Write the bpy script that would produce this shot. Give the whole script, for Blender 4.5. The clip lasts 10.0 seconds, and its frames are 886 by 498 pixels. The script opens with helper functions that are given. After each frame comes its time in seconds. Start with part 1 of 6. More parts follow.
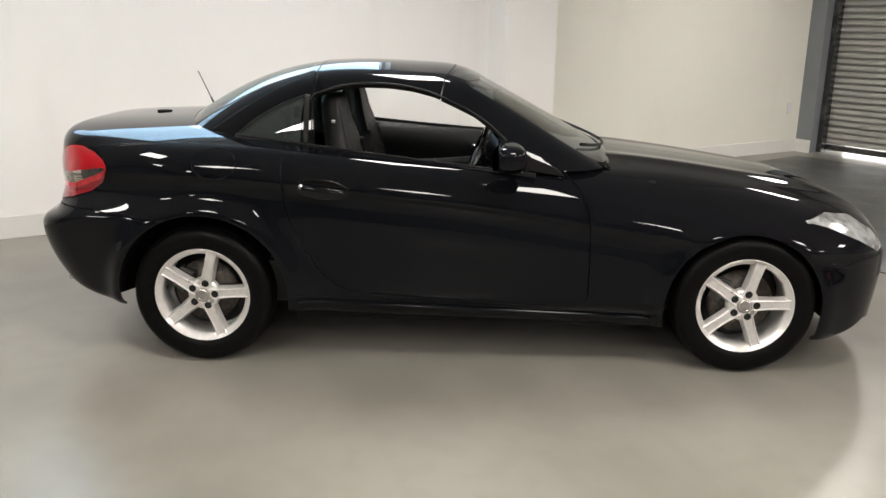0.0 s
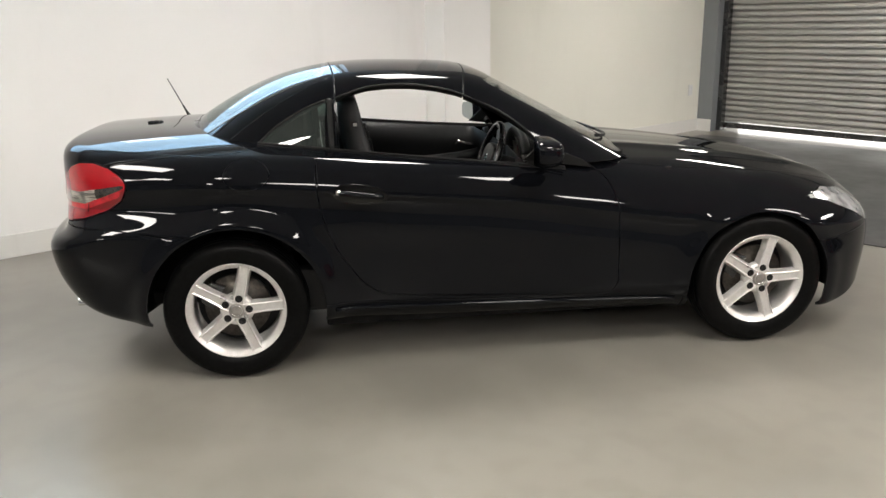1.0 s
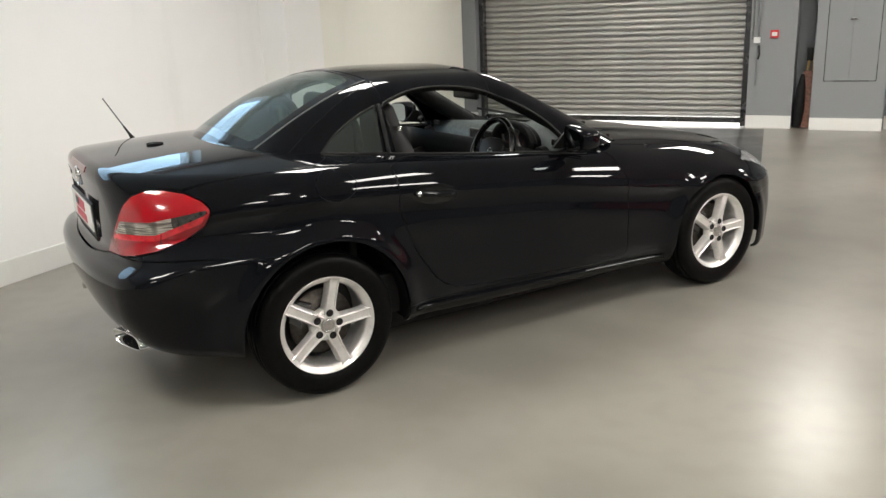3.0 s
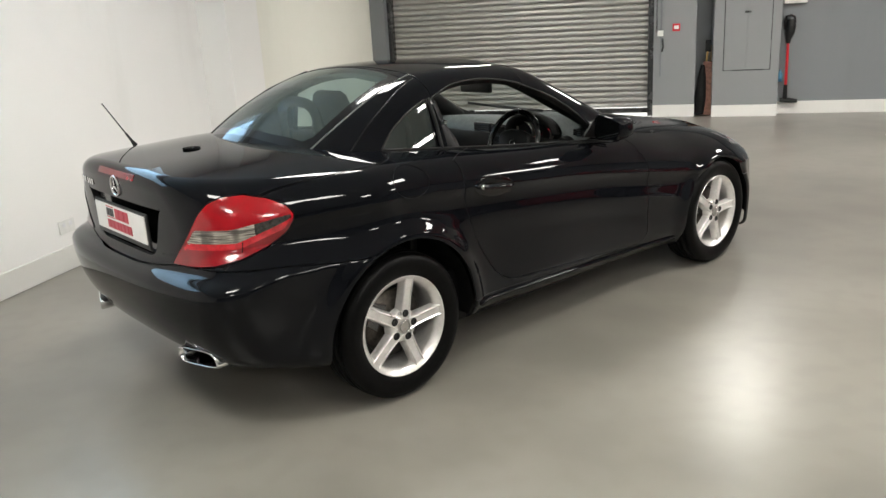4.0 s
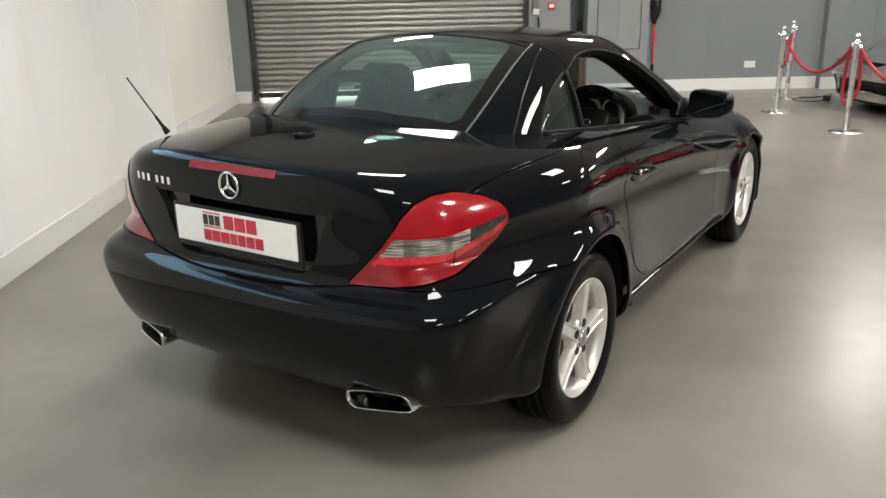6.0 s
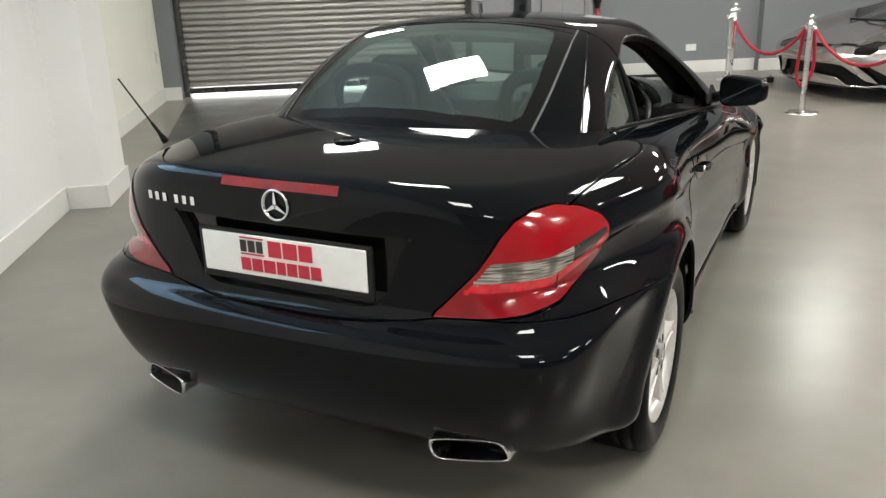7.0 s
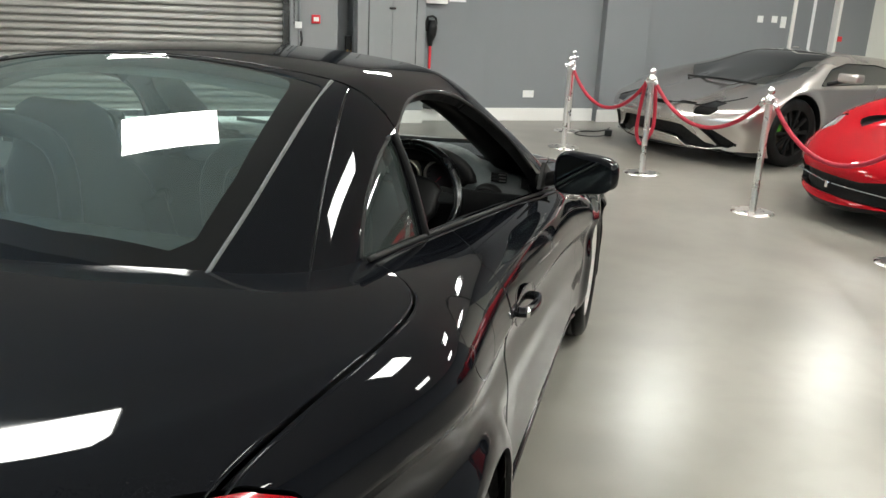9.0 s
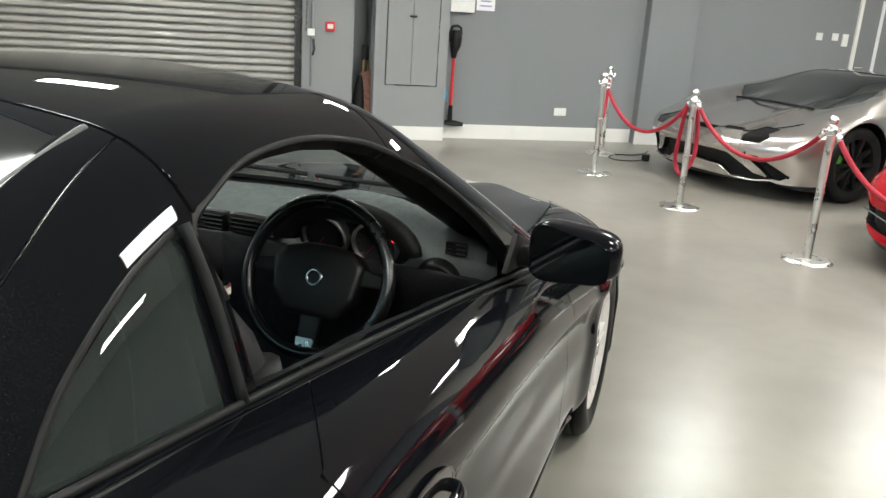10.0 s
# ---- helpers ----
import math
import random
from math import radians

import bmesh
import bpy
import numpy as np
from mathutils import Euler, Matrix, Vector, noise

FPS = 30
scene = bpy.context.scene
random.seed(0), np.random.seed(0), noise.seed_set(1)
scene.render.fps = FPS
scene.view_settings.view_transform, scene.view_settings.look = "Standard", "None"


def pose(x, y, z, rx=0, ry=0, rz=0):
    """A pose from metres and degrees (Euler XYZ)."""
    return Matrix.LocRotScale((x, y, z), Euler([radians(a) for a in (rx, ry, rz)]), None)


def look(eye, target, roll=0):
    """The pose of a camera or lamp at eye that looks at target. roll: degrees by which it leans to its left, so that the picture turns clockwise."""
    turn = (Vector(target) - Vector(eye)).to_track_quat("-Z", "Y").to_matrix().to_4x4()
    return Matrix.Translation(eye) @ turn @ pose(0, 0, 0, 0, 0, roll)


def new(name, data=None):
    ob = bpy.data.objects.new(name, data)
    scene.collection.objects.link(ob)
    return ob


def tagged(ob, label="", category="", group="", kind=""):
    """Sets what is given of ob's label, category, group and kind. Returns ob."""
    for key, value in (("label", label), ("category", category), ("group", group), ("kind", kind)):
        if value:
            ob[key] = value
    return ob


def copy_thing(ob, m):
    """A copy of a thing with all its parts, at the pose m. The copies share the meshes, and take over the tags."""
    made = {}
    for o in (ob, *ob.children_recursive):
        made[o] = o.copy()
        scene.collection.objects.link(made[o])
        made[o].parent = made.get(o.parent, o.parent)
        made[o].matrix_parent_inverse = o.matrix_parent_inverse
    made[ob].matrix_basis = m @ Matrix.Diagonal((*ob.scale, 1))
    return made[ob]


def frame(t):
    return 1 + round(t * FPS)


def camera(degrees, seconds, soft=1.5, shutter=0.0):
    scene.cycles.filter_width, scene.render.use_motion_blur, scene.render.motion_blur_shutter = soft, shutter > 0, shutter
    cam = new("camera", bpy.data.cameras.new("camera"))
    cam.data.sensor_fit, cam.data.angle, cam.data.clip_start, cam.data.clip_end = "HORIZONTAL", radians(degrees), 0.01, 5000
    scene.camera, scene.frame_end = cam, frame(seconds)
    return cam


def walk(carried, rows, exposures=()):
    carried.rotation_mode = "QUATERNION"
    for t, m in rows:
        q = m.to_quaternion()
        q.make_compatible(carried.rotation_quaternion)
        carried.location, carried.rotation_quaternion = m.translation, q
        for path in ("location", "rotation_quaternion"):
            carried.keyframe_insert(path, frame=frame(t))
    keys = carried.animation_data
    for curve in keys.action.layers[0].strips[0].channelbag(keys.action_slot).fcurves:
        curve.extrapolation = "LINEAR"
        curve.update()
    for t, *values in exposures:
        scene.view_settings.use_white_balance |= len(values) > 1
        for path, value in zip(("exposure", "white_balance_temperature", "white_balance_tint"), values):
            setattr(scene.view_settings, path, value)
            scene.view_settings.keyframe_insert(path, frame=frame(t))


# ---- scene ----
cam = camera(56.53, 10.0)
PATH = [
    (0, (-0.014, -4.362, 1.504), (-0.078, -2.433, 0.981), 0.7),
    (0.5, (-0.315, -4.378, 1.497), (-0.217, -2.454, 0.96), -0.6),
    (1, (-0.748, -4.349, 1.534), (-0.503, -2.439, 0.994), -1.0),
    (1.5, (-1.185, -4.364, 1.558), (-0.739, -2.492, 1.013), -1.7),
    (2, (-1.643, -4.231, 1.566), (-1.046, -2.403, 1.017), -2.9),
    (2.5, (-2.099, -4.12, 1.56), (-1.306, -2.361, 1.032), -2.4),
    (2.7, (-2.243, -4.068, 1.579), (-1.371, -2.351, 1.041), -2.6),
    (3.9, (-3.119, -3.463, 1.579), (-1.887, -1.99, 1.022), -2.7),
    (4, (-3.174, -3.403, 1.581), (-1.92, -1.95, 1.018), -3.2),
    (4.5, (-3.391, -3.013, 1.581), (-1.973, -1.714, 1.032), -1.9),
    (5, (-3.613, -2.678, 1.581), (-2.128, -1.458, 1.027), -1.4),
    (5.5, (-3.714, -2.279, 1.568), (-2.189, -1.133, 0.966), -2.9),
    (5.7, (-3.745, -2.119, 1.556), (-2.191, -1.02, 0.943), -2.2),
    (6.8, (-3.706, -1.411, 1.539), (-2.033, -0.535, 0.878), -2.0),
    (7, (-3.66, -1.303, 1.533), (-1.969, -0.463, 0.876), -1.9),
    (7.5, (-3.492, -1.113, 1.512), (-1.741, -0.38, 0.881), -0.4),
    (8, (-3.17, -1.114, 1.467), (-1.394, -0.445, 0.834), 1.2),
    (8.5, (-2.791, -1.112, 1.466), (-0.98, -0.532, 0.846), 2.1),
    (9, (-2.423, -1.137, 1.476), (-0.577, -0.637, 0.89), 2.7),
    (9.5, (-1.967, -1.195, 1.466), (-0.138, -0.616, 0.902), 2.9),
    (10, (-1.566, -1.156, 1.462), (0.256, -0.558, 0.893), 3.8),
]
TONE = [(0, 0.0, 6500, 10), (2.5, 0.0, 6480, 9), (4.5, 0.0, 6400, 7), (7.0, 0.05, 6350, 6), (8.5, 0.2, 6250, 4), (9.2, 0.2, 6250, 4), (10.0, 0.34, 6250, 4)]
walk(cam, [(t, look(eye, target, roll)) for t, eye, target, roll in PATH], TONE)

# ---- world and lights ----
H_CEIL = 2.95
TURN = radians(33.0)
CU, SU = math.cos(TURN), math.sin(TURN)


def room(u, v, z=0.0):
    """A point of the room's own axes (u along the white wall, v towards it) in the world."""
    return Vector((u * CU - v * SU, u * SU + v * CU, z))


ROOM = Matrix.Rotation(TURN, 4, "Z")
world = bpy.data.worlds.new("world")
scene.world = world
world.use_nodes = True
world.node_tree.nodes["Background"].inputs[0].default_value = (0.6, 0.7, 0.85, 1)
world.node_tree.nodes["Background"].inputs[1].default_value = 0.02
scene.view_settings.exposure = 0.0
LAMPS = [(0.06, 0.6), (5.02, 0.91), (4.47, -1.93), (4.52, -4.48), (4.58, -6.88), (1.52, -4.43), (1.58, -6.83), (-0.54, -2.29),
         (-0.8, -5.59), (-3.29, 0.66), (-3.54, -2.34), (-3.69, -5.14), (-6.51, -0.39), (-6.57, -3.89)]
PANEL_W = 56.0

# ---- materials ----
def nodes_of(name):
    m = bpy.data.materials.new(name)
    m.use_nodes = True
    nt = m.node_tree
    return m, nt, nt.nodes["Principled BSDF"]


def noise_tex(nt, scale, detail=4.0, rough=0.55, stretch=None):
    tc = nt.nodes.new("ShaderNodeTexCoord")
    stretch = stretch or (1, 1, 1)
    tex = nt.nodes.new("ShaderNodeTexNoise")
    tex.inputs["Scale"].default_value = scale
    tex.inputs["Detail"].default_value = detail
    tex.inputs["Roughness"].default_value = rough
    if stretch:
        mp = nt.nodes.new("ShaderNodeMapping")
        mp.inputs["Scale"].default_value = stretch
        mp.inputs["Location"].default_value = (0.37, 0.61, 0.43)
        mp.inputs["Rotation"].default_value = (0.3, 0.2, 0.5) if stretch == (1, 1, 1) else (0, 0, 0)
        nt.links.new(tc.outputs["Object"], mp.inputs[0])
        nt.links.new(mp.outputs[0], tex.inputs["Vector"])
    else:
        nt.links.new(tc.outputs["Object"], tex.inputs["Vector"])
    return tex.outputs["Fac"]


def span(nt, fac, lo, hi, a, b):
    r = nt.nodes.new("ShaderNodeMapRange")
    r.interpolation_type = "SMOOTHSTEP"
    nt.links.new(fac, r.inputs[0])
    for i, v in enumerate((lo, hi, a, b)):
        r.inputs[i + 1].default_value = v
    return r.outputs[0]


def blend(nt, fac, a, b):
    m = nt.nodes.new("ShaderNodeMix")
    m.data_type = "RGBA"
    if isinstance(fac, float):
        m.inputs[0].default_value = fac
    else:
        nt.links.new(fac, m.inputs[0])
    for sock, c in ((6, a), (7, b)):
        if isinstance(c, tuple):
            m.inputs[sock].default_value = (*c, 1)
        else:
            nt.links.new(c, m.inputs[sock])
    return m.outputs[2]


def bump(nt, p, height, strength, dist=0.01):
    b = nt.nodes.new("ShaderNodeBump")
    b.inputs["Strength"].default_value = strength
    b.inputs["Distance"].default_value = dist
    nt.links.new(height, b.inputs["Height"])
    nt.links.new(b.outputs[0], p.inputs["Normal"])


def simple(name, color, rough=0.5, metal=0.0, coat=0.0, var=0.12, scale=30.0, bumps=0.0, spec=0.5, coat_rough=0.03):
    """A plain surface with a little grain in colour and gloss."""
    m, nt, p = nodes_of(name)
    fac = noise_tex(nt, scale)
    dark = tuple(c * (1 - var) for c in color)
    light = tuple(min(1, c * (1 + var)) for c in color)
    nt.links.new(blend(nt, span(nt, fac, 0.3, 0.7, 0, 1), dark, light), p.inputs["Base Color"])
    nt.links.new(span(nt, noise_tex(nt, scale * 0.17), 0.3, 0.7, max(0.01, rough * 0.85), min(1, rough * 1.15)), p.inputs["Roughness"])
    p.inputs["Metallic"].default_value = metal
    p.inputs["Coat Weight"].default_value = coat
    p.inputs["Coat Roughness"].default_value = coat_rough
    p.inputs["Specular IOR Level"].default_value = spec
    if bumps:
        bump(nt, p, fac, bumps, 0.002)
    return m


def glow(name, color, strength):
    m, nt, p = nodes_of(name)
    p.inputs["Base Color"].default_value = (*color, 1)
    p.inputs["Emission Color"].default_value = (*color, 1)
    p.inputs["Emission Strength"].default_value = strength
    return m


def glassy(name, tint, rough=0.0):
    """A thin pane: tinted see-through with a clear reflection."""
    m, nt, p = nodes_of(name)
    nt.nodes.remove(p)
    out = nt.nodes["Material Output"]
    tr, gl, mix, fr = (nt.nodes.new(k) for k in ("ShaderNodeBsdfTransparent", "ShaderNodeBsdfGlossy", "ShaderNodeMixShader", "ShaderNodeLayerWeight"))
    power, gain = nt.nodes.new("ShaderNodeMath"), nt.nodes.new("ShaderNodeMath")
    power.operation, gain.operation = "POWER", "MULTIPLY_ADD"
    power.inputs[1].default_value = 5.0
    gain.inputs[1].default_value, gain.inputs[2].default_value = 0.93, 0.07
    tr.inputs[0].default_value = (*tint, 1)
    gl.inputs["Roughness"].default_value = rough
    fr.inputs[0].default_value = 0.5
    nt.links.new(fr.outputs["Facing"], power.inputs[0])
    nt.links.new(power.outputs[0], gain.inputs[0])
    nt.links.new(gain.outputs[0], mix.inputs[0])
    nt.links.new(tr.outputs[0], mix.inputs[1])
    nt.links.new(gl.outputs[0], mix.inputs[2])
    nt.links.new(mix.outputs[0], out.inputs[0])
    return m


def hazy(name, tint, haze, amount):
    """A thin tinted pane with an uneven pale haze mixed in as colour."""
    m = glassy(name, tint)
    nt = m.node_tree
    out = nt.nodes["Material Output"]
    pane_out = out.inputs[0].links[0].from_socket
    df, mix = nt.nodes.new("ShaderNodeBsdfDiffuse"), nt.nodes.new("ShaderNodeMixShader")
    df.inputs[0].default_value = (*haze, 1)
    nt.links.new(span(nt, noise_tex(nt, 3.0, 3), 0.2, 0.8, amount * 0.7, amount * 1.3), mix.inputs[0])
    nt.links.new(pane_out, mix.inputs[1])
    nt.links.new(df.outputs[0], mix.inputs[2])
    nt.links.new(mix.outputs[0], out.inputs[0])
    return m


def floor_material():
    m, nt, p = nodes_of("polished_concrete")
    c = (0.205, 0.194, 0.170)
    for size, lo, hi, tone, amount in ((0.55, 0.3, 0.7, (0.250, 0.236, 0.207), 0.9), (1.3, 0.25, 0.75, (0.160, 0.150, 0.130), 0.65), (3.1, 0.25, 0.75, (0.245, 0.230, 0.199), 0.5), (9.0, 0.4, 0.8, (0.170, 0.160, 0.139), 0.2)):
        cloud = noise_tex(nt, size, 0.0)
        cloud.node.noise_dimensions = "2D"
        c = blend(nt, span(nt, cloud, lo, hi, 0, amount), c, tone)
    nt.links.new(c, p.inputs["Base Color"])
    p.inputs["Roughness"].default_value = 0.29
    p.inputs["Specular IOR Level"].default_value = 0.55
    return m


def wall_material(name, color, scuff):
    m, nt, p = nodes_of(name)
    big = noise_tex(nt, 0.8, 4)
    streak = noise_tex(nt, 2.0, 5, 0.6, (1.2, 1.2, 0.25))
    fine = noise_tex(nt, 160, 3)
    c = blend(nt, span(nt, big, 0.3, 0.7, 0, 1), tuple(k * 0.965 for k in color), color)
    c = blend(nt, span(nt, streak, 0.55, 0.8, 0, 0.5), c, scuff)
    nt.links.new(c, p.inputs["Base Color"])
    p.inputs["Roughness"].default_value = 0.62
    bump(nt, p, fine, 0.08, 0.002)
    return m


def steel_slat_material():
    m, nt, p = nodes_of("galvanised_slat")
    g = noise_tex(nt, 5.0, 5, 0.6, (1, 1, 6))
    f = noise_tex(nt, 90.0, 3)
    c = blend(nt, span(nt, g, 0.3, 0.7, 0, 1), (0.34, 0.333, 0.313), (0.44, 0.431, 0.404))
    c = blend(nt, span(nt, f, 0.55, 0.8, 0, 0.4), c, (0.26, 0.252, 0.235))
    nt.links.new(c, p.inputs["Base Color"])
    p.inputs["Metallic"].default_value = 0.3
    nt.links.new(span(nt, g, 0.3, 0.7, 0.42, 0.6), p.inputs["Roughness"])
    return m


def paint_material(name, color, flake=0.0, rough=0.28):
    m, nt, p = nodes_of(name)
    fac = noise_tex(nt, 700.0, 2)
    light = tuple(min(1, c * (1 + flake) + flake * 0.004) for c in color)
    nt.links.new(blend(nt, span(nt, fac, 0.4, 0.7, 0, 1), color, light), p.inputs["Base Color"])
    p.inputs["Roughness"].default_value = rough
    p.inputs["Metallic"].default_value = 0.0
    p.inputs["Specular IOR Level"].default_value = 0.0
    p.inputs["Coat Weight"].default_value = 1.0
    p.inputs["Coat IOR"].default_value = 1.29
    nt.links.new(span(nt, noise_tex(nt, 5.0, 4), 0.35, 0.75, 0.012, 0.05), p.inputs["Coat Roughness"])
    return m


M_FLOOR = floor_material()
M_WHITE = wall_material("white_wall", (0.885, 0.875, 0.86), (0.78, 0.765, 0.745))
M_CREAM = wall_material("cream_wall", (0.84, 0.83, 0.75), (0.77, 0.76, 0.68))
M_PILLAR = wall_material("pillar_paint", (0.89, 0.88, 0.855), (0.83, 0.82, 0.79))
M_GREY = wall_material("grey_wall", (0.205, 0.216, 0.228), (0.185, 0.195, 0.205))
M_GREY2 = wall_material("grey_painted_timber", (0.255, 0.262, 0.268), (0.23, 0.236, 0.24))
M_SKIRT = wall_material("white_skirting_paint", (0.78, 0.77, 0.74), (0.62, 0.6, 0.56))
M_CEIL = wall_material("ceiling_tile", (0.72, 0.72, 0.71), (0.65, 0.65, 0.64))
M_SLAT = steel_slat_material()
M_RUBBER = simple("black_rubber", (0.003, 0.003, 0.003), 0.6, var=0.3, scale=60, bumps=0.2, spec=0.25)
M_TYRE = simple("tyre_rubber", (0.0035, 0.0035, 0.0035), 0.4, var=0.3, scale=60, bumps=0.15, spec=0.08)
M_MAT = simple("dark_floor_paint", (0.052, 0.053, 0.052), 0.4, var=0.18, scale=9)
M_PAINT = paint_material("black_car_paint", (0.003, 0.0034, 0.0046), 0.3)
M_TRIM = simple("black_trim", (0.008, 0.008, 0.008), 0.38, var=0.2, scale=120, spec=0.3)
M_GLOSSBLK = simple("gloss_black_plastic", (0.004, 0.004, 0.004), 0.12, coat=0.3, spec=0.3)
M_LEATHER = simple("black_leather", (0.009, 0.009, 0.0095), 0.5, var=0.2, scale=220, bumps=0.35, spec=0.25)
M_POLISHED = simple("polished_black_leather", (0.006, 0.006, 0.0065), 0.24, var=0.2, scale=90, coat=0.3)
M_DASH = simple("dark_grey_dashboard", (0.050, 0.058, 0.058), 0.6, var=0.15, scale=260, bumps=0.3)
M_ALLOY = simple("silver_alloy", (0.72, 0.70, 0.68), 0.32, metal=0.55, coat=0.5, var=0.06, scale=40)
M_CAP = simple("satin_grey_cap", (0.34, 0.32, 0.30), 0.38, metal=0.6, var=0.1, scale=60)
M_STEEL = simple("brake_steel", (0.09, 0.08, 0.07), 0.45, metal=0.8, var=0.3, scale=50)
M_CHROME = simple("chrome", (0.82, 0.82, 0.82), 0.08, metal=1.0, var=0.03)
M_BRUSH = simple("brushed_stainless", (0.74, 0.72, 0.69), 0.3, metal=1.0, var=0.05, scale=90)
M_DARKCH = simple("dark_satin_metal", (0.10, 0.10, 0.10), 0.25, metal=0.8)
M_GLASS = hazy("tinted_glass", (0.37, 0.48, 0.45), (0.40, 0.52, 0.49), 0.075)
M_PRIVACY = hazy("dark_tinted_glass", (0.22, 0.29, 0.27), (0.36, 0.46, 0.43), 0.045)
M_SEAL = simple("window_seal_rubber", (0.010, 0.010, 0.010), 0.6, var=0.2, scale=40, spec=0.25)
M_STRIP = simple("grey_rubber_strip", (0.085, 0.088, 0.088), 0.55, var=0.15, scale=60)
M_CLEAR = glassy("clear_glass", (0.86, 0.9, 0.89))
M_WIRE = simple("cable_black", (0.02, 0.02, 0.02), 0.5)
M_MIRROR = simple("mirror_glass", (0.32, 0.36, 0.36), 0.02, metal=1.0, var=0.01)
M_RED = simple("red_lens", (0.30, 0.003, 0.008), 0.16, coat=0.7, var=0.18, scale=5, coat_rough=0.02)
M_REDDEEP = simple("deep_red_lens", (0.21, 0.003, 0.008), 0.16, coat=0.4, var=0.15, scale=16, coat_rough=0.02)
M_REDLIGHT = simple("light_red_lens", (0.55, 0.010, 0.022), 0.12, coat=1.0, var=0.25, scale=40, coat_rough=0.02)


def ribbed_lens():
    """A smoked clear lens over a ribbed reflector."""
    m, nt, p = nodes_of("smoked_lens")
    ribs = noise_tex(nt, 9.0, 2, 0.5, (1.2, 1.2, 34))
    cells = noise_tex(nt, 14.0, 1, 0.4, (1, 1, 0.4))
    c = blend(nt, span(nt, ribs, 0.38, 0.62, 0, 1), (0.07, 0.063, 0.054), (0.42, 0.39, 0.34))
    c = blend(nt, span(nt, cells, 0.50, 0.60, 0, 0.75), c, (0.05, 0.046, 0.04))
    nt.links.new(c, p.inputs["Base Color"])
    p.inputs["Roughness"].default_value = 0.2
    p.inputs["Coat Weight"].default_value = 1.0
    p.inputs["Coat Roughness"].default_value = 0.02
    return m


M_SMOKE = ribbed_lens()
M_DARKLENS = simple("dark_smoked_lens", (0.030, 0.029, 0.026), 0.2, coat=0.7, var=0.4, scale=60, coat_rough=0.02)
M_LENSW = simple("headlamp_lens", (0.26, 0.265, 0.265), 0.15, coat=1.0, var=0.5, scale=14)
M_PLATE = simple("white_plate", (0.80, 0.79, 0.75), 0.35, coat=0.4, var=0.02)
M_INKRED = simple("red_ink", (0.50, 0.020, 0.045), 0.4, var=0.08)
M_INKBLK = simple("black_ink", (0.02, 0.02, 0.022), 0.4)
M_WHITEPL = simple("white_plastic", (0.78, 0.78, 0.76), 0.4, var=0.03)
M_ROPE = simple("red_rope", (0.33, 0.010, 0.028), 0.7, var=0.25, scale=160, bumps=0.4)
M_SILVER = simple("silver_bronze_car_paint", (0.53, 0.505, 0.48), 0.27, metal=0.95, coat=1.0, var=0.03, scale=2.0)
M_REDPAINT = paint_material("red_car_paint", (0.30, 0.005, 0.010), 0.1, 0.3)
M_LAMP = glow("led_panel", (1.0, 0.955, 0.895), PANEL_W)
M_REDGLOW = simple("red_signal", (0.65, 0.02, 0.03), 0.4, coat=0.5)
M_WOOD = simple("raw_timber", (0.30, 0.20, 0.11), 0.6, var=0.3, scale=25)
M_PAPER = simple("paper", (0.78, 0.78, 0.80), 0.7, var=0.03)

# ---- mesh helpers ----
def mesh_obj(name, bm, material, parent=None, label="", smooth=True):
    me = bpy.data.meshes.new(name)
    bm.normal_update()
    bm.to_mesh(me)
    bm.free()
    for f in me.polygons:
        f.use_smooth = smooth
    me.materials.append(material)
    ob = new(name, me)
    if parent:
        ob.parent = parent
    if label:
        ob["label"] = label
    return ob


def part(name, bm, material, parent, label="", smooth=False):
    return mesh_obj(name, bm, material, parent, label, smooth)


def thing(name, label, category, group="", kind="", at=None):
    ob = new(name)
    if at is not None:
        ob.matrix_basis = at
    return tagged(ob, label, category, group, kind)


def box(c, s, bevel=0.0, m=None, bm=None, seg=2):
    """A box with bevelled edges round the centre c."""
    tmp = bmesh.new()
    bmesh.ops.create_cube(tmp, size=1, matrix=Matrix.Translation(c) @ Matrix.Diagonal((*s, 1)))
    if bevel:
        bmesh.ops.bevel(tmp, geom=tmp.edges[:], offset=bevel, segments=seg, profile=0.6, affect="EDGES")
    if m is not None:
        bmesh.ops.transform(tmp, matrix=m, verts=tmp.verts)
    return tmp if bm is None else merge(bm, tmp)


def merge(bm, other):
    mp = {v: bm.verts.new(v.co) for v in other.verts}
    for f in other.faces:
        try:
            bm.faces.new([mp[v] for v in f.verts]).smooth = f.smooth
        except ValueError:
            pass
    other.free()
    return bm


def prism(pts, depth, m=None, bevel=0.0, seg=2):
    """The polygon pts (x, z) pushed along y by depth, from y = 0."""
    bm = bmesh.new()
    f = bm.faces.new([bm.verts.new((x, 0, z)) for x, z in pts])
    r = bmesh.ops.extrude_face_region(bm, geom=[f])
    bmesh.ops.translate(bm, vec=(0, depth, 0), verts=[v for v in r["geom"] if isinstance(v, bmesh.types.BMVert)])
    bmesh.ops.recalc_face_normals(bm, faces=bm.faces)
    if bevel:
        bmesh.ops.bevel(bm, geom=bm.edges[:], offset=bevel, segments=seg, profile=0.6, affect="EDGES")
    if m is not None:
        bmesh.ops.transform(bm, matrix=m, verts=bm.verts)
    return bm


